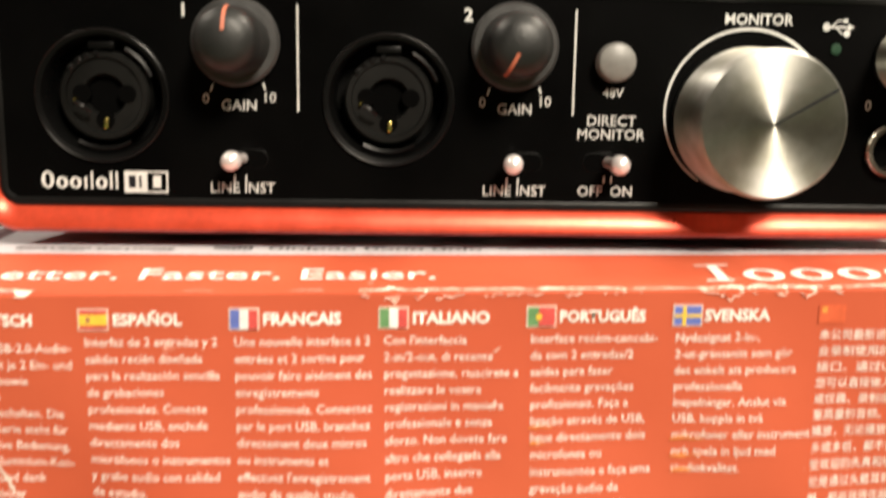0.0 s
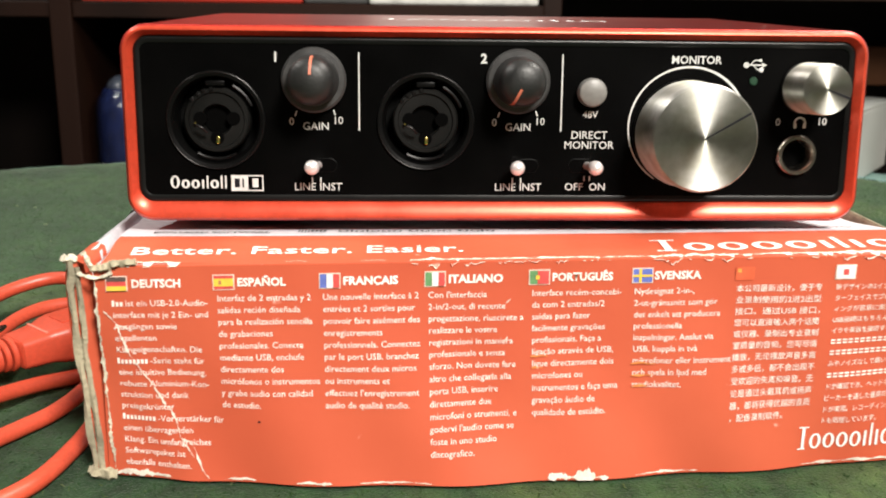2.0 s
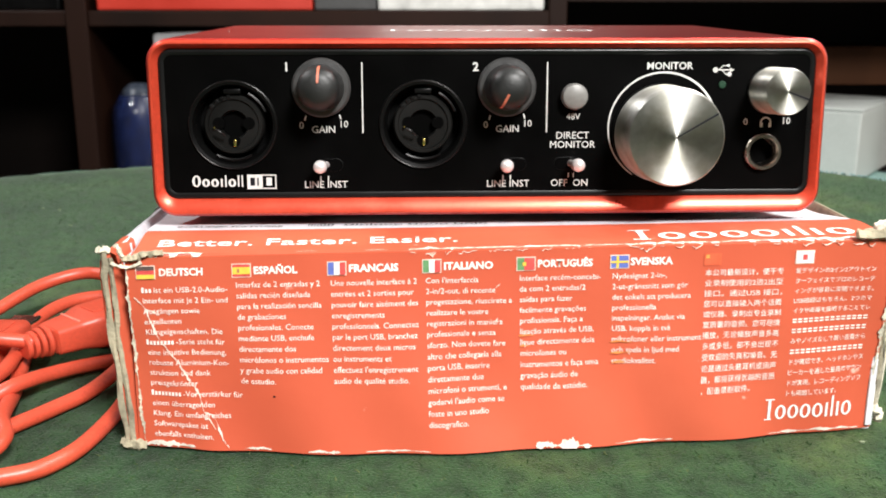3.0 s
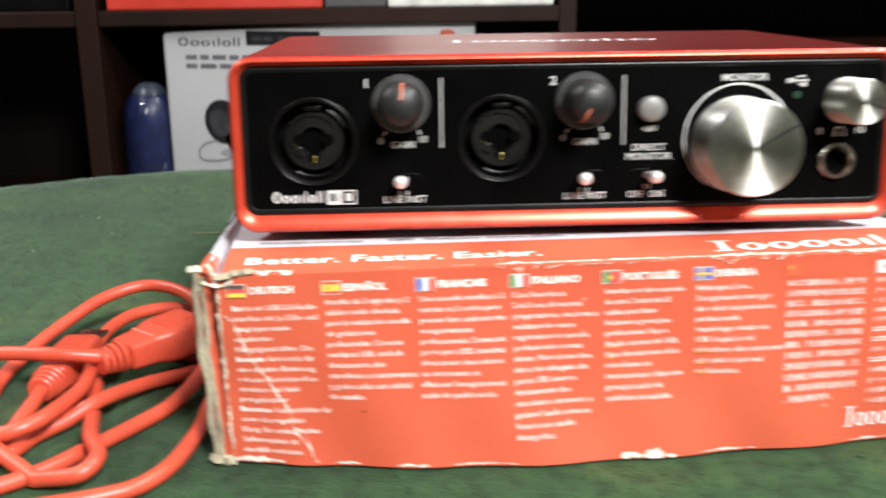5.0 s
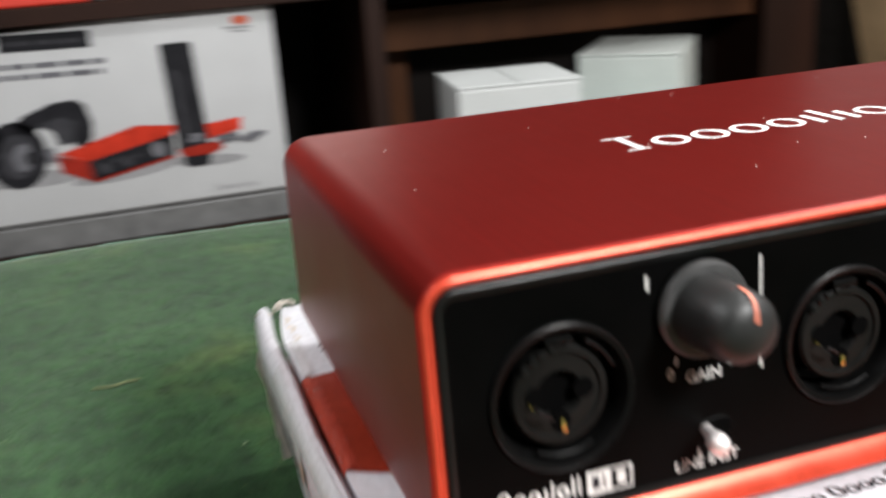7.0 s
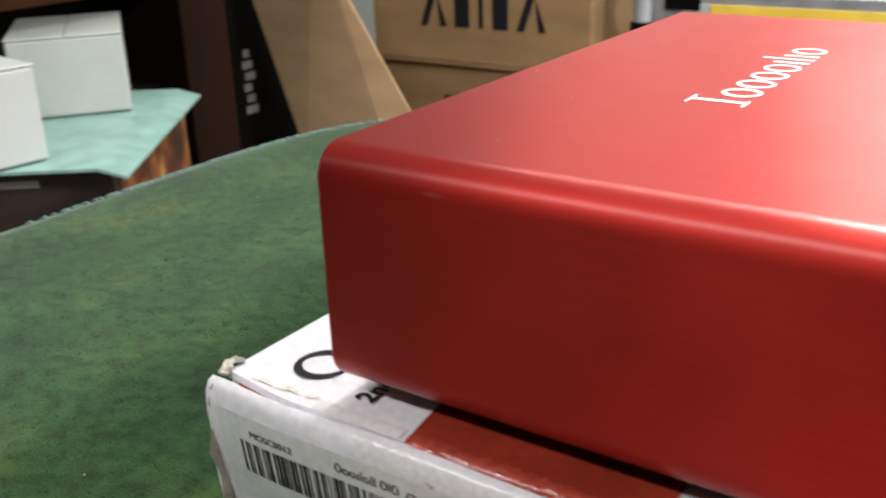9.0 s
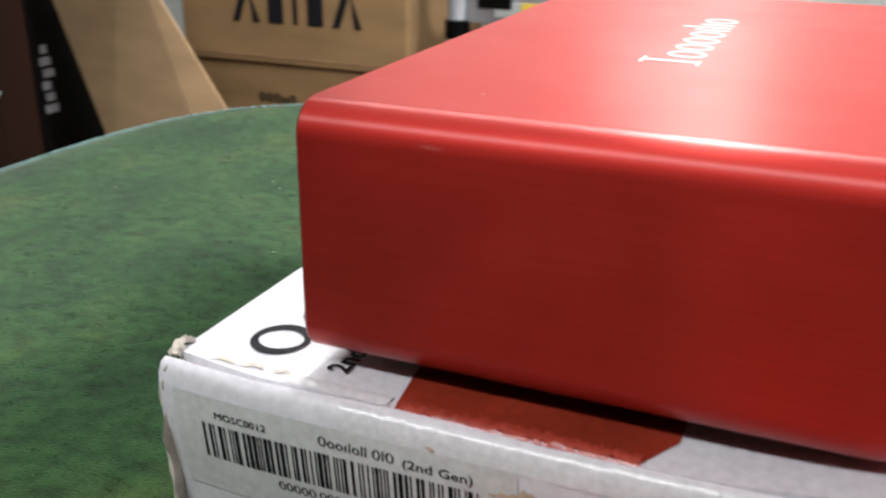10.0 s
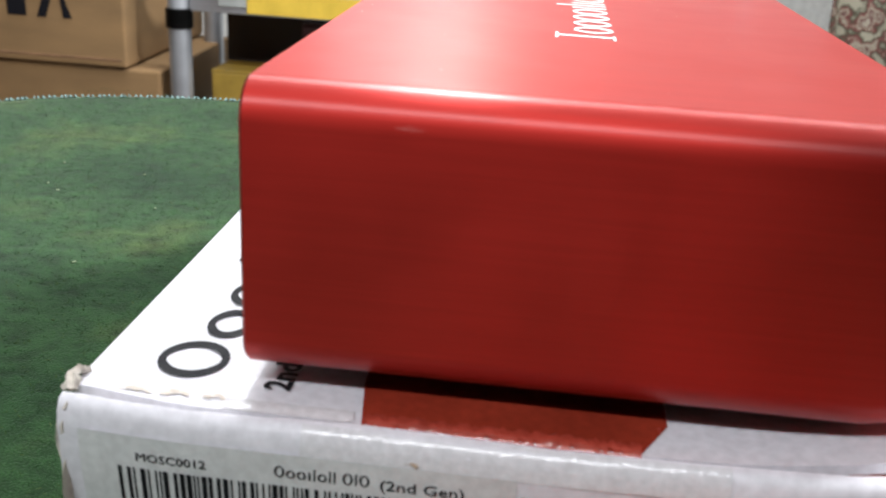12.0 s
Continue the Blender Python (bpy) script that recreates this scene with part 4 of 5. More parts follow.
FLAGS = [
    [(0, 1, 0.66, 1, K), (0, 1, 0.33, 0.66, RD), (0, 1, 0, 0.33, GD)],
    [(0, 1, 0, 1, RD), (0, 1, 0.22, 0.78, GD), (0.25, 0.4, 0.35, 0.65, (0.4, 0.15, 0.05))],
    [(0, 0.34, 0, 1, BL), (0.34, 0.67, 0, 1, WH), (0.67, 1, 0, 1, RD)],
    [(0, 0.34, 0, 1, GN), (0.34, 0.67, 0, 1, WH), (0.67, 1, 0, 1, RD)],
    [(0, 0.4, 0, 1, GN), (0.4, 1, 0, 1, RD), (0.3, 0.5, 0.35, 0.65, GD)],
    [(0, 1, 0, 1, BL), (0.3, 0.44, 0, 1, GD), (0, 1, 0.42, 0.58, GD)],
    [(0, 1, 0, 1, (0.60, 0.06, 0.0)), (0.1, 0.3, 0.6, 0.9, (0.7, 0.25, 0.02))],
    [(0, 1, 0, 1, WH), (0.36, 0.64, 0.28, 0.72, RD)],
]
for i, fields in enumerate(FLAGS):
    flag(-0.0859 + 0.02275 * i, fields)
for x, head, lines in COLUMNS:
    part("heading", text(head, 0.0025, x + 0.0048, FLAG_Z + 0.0006, on_front, "LEFT", 0.00009, 0.00148 * len(head)), CARTON_INK, carton)
    for k, line in enumerate(lines):
        z = 0.0404 - PITCH * k + (0.0009 if x > -0.07 else 0)
        start = x + 0.0004 + 0.00005 * k
        n = len(line) - len(line.lstrip("#"))
        if n:
            w = SIZE * 0.44 * n
            part("word_bar", join(*[rect(start + w * q / n, start + w * (q + 0.66) / n, z, z + SIZE * (0.7 if q == 0 else 0.5), on_front) for q in range(n)]), CARTON_INK, carton)
            start, line = start + w + SIZE * 0.12, line[n:].lstrip()
        part("text_line", text(line, SIZE, start, z, on_front, "LEFT", 0.0), CARTON_INK, carton)
CHINESE = ["本公司最新设计，便于专", "业录制使用的2进2出型", "接口。通过USB 接口，", "您可以直接输入两个话筒", "或仪器、录制出专业录制", "室质量的音频。您可尽情", "播放，无论播放声音多高", "多或多低，都不会出现不", "受欢迎的失真和噪音。无", "论是通过头戴耳机或扬声", "器，都将获得优越的音质", "，配备录制软件。"]
JAPANESE = ["新デザインの2イン2アウトイン", "ターフェイスでプロのレコーデ", "ィングが容易に実現できます。", "USB接続はもちろん、2つのマ", "イクや楽器を接続することでレ", "", "", "みやノイズなしで高い音量から", "", "ドが確認でき、ヘッドホンやス", "ピーカーを通した最高のサウン", "ドが実現。レコーディングソフ", "トも同梱しています。"]
for x, lines, pitch, size, wide in ((0.0510, CHINESE, 0.00262, 0.00178, 0.0193), (0.0735, JAPANESE, 0.00255, 0.00150, 0.0200)):
    for k, line in enumerate(lines):
        z = 0.0415 - pitch * k
        if line:
            part("text_line", text(line, size, x, z, on_front, "LEFT", 0.0, wide if k < len(lines) - 1 and len(line) > 10 else 0), CARTON_INK, carton)
        else:
            part("text_line", join(*[rect(x + c * wide / 14 + 0.0002, x + (c + 1) * wide / 14 - 0.0002, z + q * size, z + (q + 0.25) * size, on_front) for c in range(14) for q in (0.0, 0.45)]), CARTON_INK, carton)
part("name_mark", word_bars(0.0685, 0.0925, 0.0050, 0.0036, on_front, "Ixxxxslsx", 0.2), WHITE_INK, carton)


# wear: torn paper along the edges, crumpled board at the corners
def ragged_strip(points, width, place, seed, amp=0.5, n=60, off=0.0003):
    r = random.Random(seed)
    line = smooth_line([(u, v, 0) for u, v in points], max(2, n // len(points)))
    bm = bmesh.new()
    rows = []
    for i, c in enumerate(line):
        d = (line[min(i + 1, len(line) - 1)] - line[max(i - 1, 0)]).normalized()
        s = Vector((-d.y, d.x, 0))
        k = max(0.0, math.sin(math.pi * i / (len(line) - 1))) ** 0.4
        a, b = (width * k * max(0.05, 0.4 + amp * (1.6 * noise.noise((c.x * 420, c.y * 420 + q * 7.0, seed)) + 0.7 * noise.noise((c.x * 1500, c.y * 1500 + q * 5.0, seed)) + r.uniform(-0.3, 0.3))) for q in range(2))
        rows.append([bm.verts.new(place((c + s * a).x, (c + s * a).y, off)), bm.verts.new(place((c - s * b).x, (c - s * b).y, off))])
    for a, b in zip(rows, rows[1:]):
        bm.faces.new((a[0], a[1], b[1], b[0]))
    return bm


def on_edge(x, s, off=0.0003):
    """Across the front top edge: s above 0 lies on the lid, below on the front."""
    return on_lid(x, -0.0225 + s, off) if s > 0 else on_front(x, 0.0492 + s, off)


for k, (a, b, w) in enumerate(((-0.0875, -0.070, 0.0010), (-0.048, -0.043, 0.0003), (-0.032, -0.026, 0.00025), (-0.021, -0.005, 0.0021), (-0.006, 0.006, 0.0012), (0.004, 0.021, 0.0015), (0.021, 0.034, 0.0008), (0.032, 0.052, 0.0022), (0.052, 0.072, 0.0012), (0.070, 0.0965, 0.0021))):
    part("torn_edge", ragged_strip([(a, 0.0002), ((a + b) / 2, 0.0006), (b, 0.0002)], w, on_edge, 20 + k), TORN, carton, "torn white paper edge")
for k, (a, b, w) in enumerate(((-0.0885, -0.074, 0.0012), (-0.062, -0.055, 0.0006), (-0.046, -0.038, 0.0008), (-0.032, -0.016, 0.0004), (0.010, 0.024, 0.0022), (0.03, 0.045, 0.0005), (0.070, 0.095, 0.0007))):
    part("torn_edge", ragged_strip([(a, 0.0015), ((a + b) / 2, 0.0017), (b, 0.0015)], w, lambda u, v, o: on_front(u, max(v, 0.0009), o), 40 + k), TORN, carton)
STAINED = varied("soiled_white_board", (0.62, 0.57, 0.50), 0.8, 0.0, 0.2, 150.0, 900.0, 0.5, 0.0006)
cracks = [[(-0.087, 0.0395), (-0.0845, 0.0365), (-0.083, 0.032), (-0.0815, 0.0285)], [(-0.0845, 0.0365), (-0.082, 0.0352)],
          [(-0.0815, 0.0285), (-0.078, 0.0235), (-0.0755, 0.0195), (-0.074, 0.0165)], [(-0.0745, 0.0185), (-0.0725, 0.0145), (-0.0715, 0.0105), (-0.0685, 0.006)], [(-0.0715, 0.0105), (-0.069, 0.009), (-0.067, 0.004), (-0.0655, 0.0015)]]
for k, c in enumerate(cracks):
    part("crease", ragged_strip(c, 0.00034, on_front, 60 + k, 0.9, 60), TORN, carton, "white cracked crease")
part("scratch", ragged_strip([(0.0010, 0.0408), (-0.0002, 0.0398)], 0.0003, on_front, 81, 0.5, 8), TORN, carton)
part("scratch", ragged_strip([(0.0005, 0.0325), (-0.0004, 0.0312)], 0.0003, on_front, 82, 0.5, 8), TORN, carton)
part("ink_speck", rect(-0.0543, -0.0537, 0.0146, 0.0150, on_front), BLACK_INK, carton)
YELLOWED = varied("yellowed_print", (0.80, 0.26, 0.07), 0.5, 0, 0.2, 400.0)
for a, b, z in ((0.0280, 0.0337, 0.0256), (0.0282, 0.0335, 0.0230), (0.0285, 0.032, 0.0206), (0.0055, 0.0095, 0.0279), (0.0058, 0.0085, 0.0254)):
    part("yellow_stain", ragged_strip([(a, z), ((a + b) / 2, z + 0.0001), (b, z)], 0.0005, on_front, int(a * 1e4) + 99, 0.4, 20, 0.0004), YELLOWED, carton)


def crumple(pts, w, seed, thick=0.0012, turn=Vector((0, 0, 1))):
    """A strip of frayed board, folded and uneven."""
    r = random.Random(seed)
    line = smooth_line(pts, 10)
    bm = bmesh.new()
    rows = []
    for i, c in enumerate(line):
        d = (line[min(i + 1, len(line) - 1)] - line[max(i - 1, 0)]).normalized()
        s = d.cross(turn).normalized()
        u = s.cross(d)
        count = iter(range(99))
        j = lambda q: q * (1 + 1.1 * noise.noise((i * 0.23, next(count) * 3.7, seed * 5.0)) + r.uniform(-0.12, 0.12))
        rows.append([bm.verts.new(c + s * a + u * b) for a, b in ((-j(w), -j(thick) * 0.5), (-j(w * 0.4), j(thick)), (j(w * 0.1), j(thick) * 0.3), (j(w * 0.5), j(thick)), (j(w), -j(thick) * 0.3), (0, -j(thick)))])
    for a, b in zip(rows, rows[1:]):
        for k in range(6):
            bm.faces.new((a[k], a[(k + 1) % 6], b[(k + 1) % 6], b[k]))
    bm.faces.new(rows[0]), bm.faces.new(rows[-1])
    bmesh.ops.recalc_face_normals(bm, faces=bm.faces)
    return bm


up = Vector((0, 0, 1))
FRAYED = varied("frayed_pale_board", (0.62, 0.57, 0.45), 0.9, 0.0, 0.3, 300.0, 1200.0, 0.6, 0.0006)
part("frayed_corner", crumple([(-0.0890, -0.0236, 0.0488), (-0.0868, -0.0242, 0.0490), (-0.0838, -0.0240, 0.0499), (-0.0795, -0.0236, 0.0503)], 0.0011, 1, 0.0008), BOARD, carton, "frayed grey board corner", smooth=40)
part("frayed_corner", crumple([(-0.0918, -0.0240, 0.0478), (-0.0895, -0.0247, 0.0472), (-0.0872, -0.0246, 0.0470), (-0.0845, -0.0243, 0.0480)], 0.0004, 11, 0.0004), FRAYED, carton, smooth=40)
part("frayed_corner", crumple([(-0.0950, -0.0232, 0.0508), (-0.0935, -0.0238, 0.0510), (-0.0918, -0.0236, 0.0509)], 0.0008, 2, 0.0008), FRAYED, carton, smooth=40)
part("frayed_corner", crumple([(-0.0905, -0.0236, 0.0525), (-0.0897, -0.0238, 0.0508), (-0.0889, -0.0236, 0.0492)], 0.0005, 12, 0.0005, Vector((0, 1, 0))), FRAYED, carton, smooth=40)
part("board_edge", crumple([(-0.0936, -0.0236, 0.0505), (-0.0934, -0.0238, 0.040), (-0.0924, -0.0238, 0.020), (-0.0914, -0.0238, 0.001)], 0.00065, 3, 0.0007, Vector((0, 1, 0))), BOARD, carton, "exposed corrugated board edge", smooth=40)
part("board_edge", crumple([(-0.0922, -0.0232, 0.0490), (-0.0917, -0.0235, 0.040), (-0.0918, -0.0234, 0.030), (-0.0906, -0.0235, 0.016), (-0.0902, -0.0235, 0.001)], 0.0006, 13, 0.0006, Vector((0, 1, 0))), BOARD, carton, smooth=40)
part("board_edge", ragged_strip([(-0.0882, 0.0470), (-0.0881, 0.033), (-0.0876, 0.017), (-0.0868, 0.001)], 0.0006, on_front, 64, 0.9, 260, 0.0005), FRAYED, carton, smooth=40)
part("frayed_corner", crumple([(-0.0925, -0.0245, 0.0022), (-0.090, -0.0255, 0.0016), (-0.0865, -0.0250, 0.0012)], 0.0010, 5), BOARD, carton, smooth=40)
part("board_edge", ragged_strip([(0.0978, 0.0500), (0.0977, 0.033), (0.0975, 0.017), (0.0972, 0.002)], 0.0006, on_front, 66, 1.0, 260, 0.0005), FRAYED, carton, smooth=40)
part("board_edge", crumple([(0.1004, -0.0215, 0.0520), (0.1003, -0.0205, 0.038), (0.1004, -0.0195, 0.020), (0.1000, -0.0185, 0.004)], 0.0006, 15, 0.0008, Vector((0, 1, 0))), FRAYED, carton, smooth=40)
part("frayed_corner", crumple([(0.0985, -0.0200, 0.0060), (0.1005, -0.0195, 0.0050), (0.1012, -0.0190, 0.0020)], 0.0012, 16), FRAYED, carton, smooth=40)
part("frayed_corner", crumple([(0.0880, -0.0235, 0.0535), (0.0930, -0.0243, 0.0535), (0.0975, -0.0240, 0.0540), (0.1000, -0.0220, 0.0535)], 0.0015, 6), BOARD, carton, smooth=40)
part("frayed_corner", crumple([(0.0925, -0.0235, 0.0550), (0.0965, -0.0225, 0.0560), (0.0990, -0.0200, 0.0555)], 0.0012, 7), TORN, carton, smooth=40)
part("board_edge", crumple([(0.0995, -0.0228, 0.0525), (0.0990, -0.0222, 0.038), (0.0985, -0.0205, 0.020), (0.0985, -0.0190, 0.005)], 0.0007, 8, 0.0008, Vector((0, 1, 0))), BOARD, carton, smooth=40)
part("frayed_corner", crumple([(-0.0905, 0.1370, 0.0475), (-0.0880, 0.1378, 0.0490), (-0.0850, 0.1371, 0.0482)], 0.0011, 9, 0.0007), STAINED, carton, "stained frayed rear corner", smooth=40)
part("board_edge", crumple([(-0.0935, 0.1360, 0.0478), (-0.0948, 0.1364, 0.042), (-0.0940, 0.1366, 0.022), (-0.0920, 0.1366, 0.003)], 0.0016, 10, 0.0009, Vector((0, 1, 0))), STAINED, carton, smooth=40)
PALE_STAIN = varied("pale_stain", (0.64, 0.57, 0.50), 0.7, 0.0, 0.2, 400.0)
for k, (a, b) in enumerate(((0.130, 0.124), (0.123, 0.118), (0.116, 0.112))):
    part("stain", ragged_strip([(-0.0893, a), (-0.0885, (a + b) / 2), (-0.0893, b)], 0.0011, on_lid, 90 + k, 0.8, 40), PALE_STAIN, carton, "pale brown stain")
for k, (y, z, w) in enumerate(((0.066, 0.0395, 0.0026), (0.0635, 0.0375, 0.0018), (0.030, 0.041, 0.0014), (0.081, 0.0455, 0.0007))):
    part("stain", ragged_strip([(y + 1.6 * w, z), (y, z + 0.2 * w), (y - 1.6 * w, z - 0.2 * w)], w, on_flap, 95 + k, 0.7, 30, 0.0006), STAIN, flap, "rusty brown stain")
tape = bmesh.new()
rows = []
r = random.Random(3)
for j in range(70):
    y = 0.0897 - 0.0429 * j / 69
    rows.append([tape.verts.new((x, y, z + r.uniform(-0.0003, 0.0003))) for x, z in ((-0.0888, 0.0480), (-0.0904, 0.0484), (-0.0916, 0.0481), (-0.0922, 0.0472))])
for a, b in zip(rows, rows[1:]):
    for k in range(3):
        f = tape.faces.new((a[k], a[k + 1], b[k + 1], b[k]))
        f.material_index = 0
part("tape", tape, [varied("taped_red", (0.34, 0.05, 0.03), 0.15, 0.0, 0.2, 200.0, 900.0, 0.4, 0.0004)], carton, "glossy wrinkled clear tape", smooth=30)

TAPE = varied("clear_tape_on_white", (0.68, 0.67, 0.69), 0.2, 0.0, 0.04, 200.0, 700.0, 0.4, 0.0003)


def tape_strip(y0, y1, profile, seed):
    """A wrinkled strip of clear tape along the flap, across the given (x, z) points."""
    bm = bmesh.new()
    r = random.Random(seed)
    n = int(abs(y1 - y0) / 0.0006)
    rows = []
    for j in range(n + 1):
        y = y0 + (y1 - y0) * j / n
        rows.append([bm.verts.new((x(y), y, z + 0.0003 + r.uniform(-0.00009, 0.00009))) for x, z in profile])
    for a, b in zip(rows, rows[1:]):
        for k in range(len(profile) - 1):
            bm.faces.new((a[k], a[k + 1], b[k + 1], b[k]))
    return bm


part("tape", tape_strip(0.098, 0.034, [(lambda y: flap_x(y, 0.045) - 0.00025, 0.0440), (lambda y: flap_x(y, 0.045) - 0.0001, 0.0462), (lambda y: flap_x(y, 0.045) + 0.0008, 0.0481), (lambda y: flap_x(y, 0.045) + 0.0018, 0.0487)], 5), TAPE, flap, "glossy wrinkled clear tape", smooth=30)
part("tape", tape_strip(0.112, 0.0912, [(lambda y: -0.0886, 0.0477), (lambda y: -0.0904, 0.0479), (lambda y: -0.0916, 0.0475)], 6), TAPE, carton, smooth=30)


# ---- red cable ----
cable = thing("usb_cable", "orange-red rubber cable coiled on the felt beside the carton", "cable")
R_CORD = 0.0021
LONG_LOOP = [(-0.130, 0.0235, 0.0112), (-0.143, 0.0205, 0.0136), (-0.157, 0.0225, 0.0136), (-0.171, 0.0265, 0.012), (-0.181, 0.0285, 0.0098), (-0.1845, 0.0245, 0.0075), (-0.182, 0.015, 0.0055),
             (-0.175, 0.003, 0.0045), (-0.165, -0.0075, 0.005), (-0.154, -0.016, 0.0062), (-0.146, -0.019, 0.0075), (-0.139, -0.0155, 0.0088), (-0.136, -0.004, 0.0085), (-0.135, 0.010, 0.0075), (-0.137, 0.025, 0.0070),
             (-0.1415, 0.046, 0.0068), (-0.1405, 0.060, 0.008), (-0.135, 0.070, 0.009), (-0.126, 0.077, 0.0085), (-0.117, 0.081, 0.006), (-0.108, 0.079, 0.0045), (-0.1015, 0.071, 0.0026),
             (-0.0990, 0.053, 0.0024), (-0.0990, 0.013, 0.0024), (-0.0992, -0.012, 0.0024), (-0.104, -0.034, 0.0024), (-0.117, -0.044, 0.0024), (-0.16, -0.054, 0.0024)]
OUTER_LOOP = [(-0.165, -0.052, 0.0024), (-0.137, -0.034, 0.0024), (-0.125, -0.018, 0.0024), (-0.116, -0.004, 0.0024), (-0.110, 0.007, 0.0026), (-0.1058, 0.021, 0.004), (-0.104, 0.038, 0.006), (-0.106, 0.050, 0.009),
              (-0.110, 0.062, 0.012), (-0.118, 0.074, 0.014), (-0.128, 0.0815, 0.015), (-0.137, 0.082, 0.015), (-0.1475, 0.075, 0.013), (-0.155, 0.062, 0.010), (-0.1598, 0.049, 0.0078), (-0.1625, 0.037, 0.006),
              (-0.1642, 0.026, 0.004), (-0.1624, 0.011, 0.0024), (-0.1575, -0.002, 0.0024), (-0.150, -0.020, 0.0066), (-0.133, -0.034, 0.0024)]
INNER_TURN = [(-0.133, -0.034, 0.0024), (-0.122, -0.036, 0.0045), (-0.1190, -0.030, 0.0064), (-0.124, -0.019, 0.0065), (-0.131, 0.006, 0.0024), (-0.136, 0.025, 0.0024), (-0.140, 0.046, 0.0024), (-0.131, 0.052, 0.0024), (-0.112, 0.046, 0.0024),
              (-0.1055, 0.039, 0.0024), (-0.109, 0.032, 0.0024), (-0.120, 0.020, 0.0040), (-0.128, 0.0025, 0.0066), (-0.135, -0.004, 0.0040), (-0.141, -0.010, 0.0028), (-0.146, -0.022, 0.0024), (-0.160, -0.040, 0.0024)]
SHORT_END = [(-0.1467, 0.0110, 0.0064), (-0.1470, 0.004, 0.0055), (-0.1478, -0.003, 0.0040), (-0.149, -0.009, 0.0027), (-0.153, -0.022, 0.0024), (-0.168, -0.048, 0.0024)]
for line in (LONG_LOOP, OUTER_LOOP, INNER_TURN, SHORT_END):
    part("cord", tube(line, R_CORD, 16, 12), CORD, cable, smooth=60)


def plug(name, at, heading, pitch, length, width, height, tip):
    m = Matrix.Translation(at) @ Matrix.Rotation(radians(heading), 4, "Z") @ Matrix.Rotation(radians(pitch), 4, "Y")
    body, loops = bmesh.new(), []
    for at_x, w, h in ((0.0, 0.60, 0.66), (0.02, 0.68, 0.76), (0.27, 0.76, 0.84), (0.33, 0.78, 0.86), (0.44, 0.95, 0.96), (0.52, 1.0, 1.0), (0.93, 1.0, 1.0), (0.98, 0.95, 0.94), (1.0, 0.86, 0.84)):
        loops.append([body.verts.new((at_x * length, y, z)) for y, z in round_rect(width * w, height * h, 0.0024 * h, 5)])
    for la, lb in zip(loops, loops[1:]):
        for k in range(len(la)):
            body.faces.new((la[k], la[(k + 1) % len(la)], lb[(k + 1) % len(la)], lb[k]))
    body.faces.new(loops[0]), body.faces.new(loops[-1])
    bmesh.ops.recalc_face_normals(body, faces=body.faces)
    body.transform(m)
    p = part(name, body, CORD, cable, "moulded orange-red plug", smooth=40)
    reliefs = []
    for k in range(4):
        c = lathe([(0, 0.0), (0.0046 - 0.0004 * k, 0.0001), (0.0050 - 0.0004 * k, 0.0004), (0.0050 - 0.0004 * k, 0.0012), (0.0046 - 0.0004 * k, 0.0016), (0, 0.0017)], 24, m @ Matrix.Translation((-0.002 * k - 0.0003, 0, 0)) @ Matrix.Rotation(radians(-90), 4, "Z"))
        reliefs.append(c)
    part("strain_relief", join(*reliefs), CORD, p, smooth=40)
    # Raised ridge whose highlight is painted on as a paler red.
    groove = block(length * 0.27, length * 0.30, -width * 0.31, width * 0.31, height * 0.40, height * 0.45, 0.0001, 1)
    groove.transform(m)
    part("seam", groove, varied("ridge_highlight_red", (0.75, 0.20, 0.14), 0.5), p)
    t = block(length - 0.001, length + tip, -width * 0.36, width * 0.36, -height * 0.28, height * 0.28, 0.0003, 1)
    t.transform(m)
    part("shell", t, METAL, p, "grey metal plug shell")
    mark = block(length * 0.5, length * 0.85, -width * 0.22, width * 0.22, height * 0.5 - 0.0002, height * 0.5 + 0.0003, 0.0001, 1)
    mark.transform(m)
    part("raised_mark", mark, CORD, p)


plug("plug", (-0.1280, 0.0275, 0.0105), 47, -3, 0.0262, 0.0172, 0.0108, 0.0015)
plug("plug", (-0.1467, 0.0190, 0.0064), 86, 0, 0.0255, 0.0122, 0.0105, 0.010)


# ---- shelves behind the table ----
BROWN_WOOD = wood_material("brown_shelf_wood", (0.036, 0.013, 0.005), (0.078, 0.030, 0.011))
shelf = thing("bookshelf", "dark red-brown wooden shelf unit with open compartments", "bookshelf", (0, 0, -0.75))


def spart(name, x0, x1, y0, y1, z0, z1, mat=None, label=""):
    ob = part(name, block(x0, x1, y0, y1, z0, z1, 0.0015, 1), mat or DARK_WOOD, shelf, label)
    ob.location = (0, 0, 0.75)
    return ob


spart("upright", -0.458, -0.431, 1.05, 1.42, -0.75, 0.90)
spart("upright", 0.166, 0.190, 1.06, 1.42, -0.75, 0.90)
spart("upright", -1.10, -1.07, 1.05, 1.42, -0.75, 0.90)
spart("upright", 0.885, 0.985, 1.27, 1.42, -0.75, 0.90)
for z0, z1 in ((0.069, 0.089), (-0.212, -0.190), (0.42, 0.44)):
    spart("shelf_board", -1.07, -0.458, 1.055, 1.42, z0, z1)
    spart("shelf_board", -0.431, 0.166, 1.055, 1.42, z0, z1)
spart("shelf_board", 0.190, 0.885, 1.075, 1.42, 0.10, 0.12)
spart("shelf_board", 0.190, 0.885, 1.30, 1.42, -0.03, 0.03, BROWN_WOOD)
# The rear board and back board carry the compartment shade in their wood colour.
spart("shelf_board", 0.190, 0.885, 1.345, 1.42, -0.212, -0.190, SHADED_BACK)
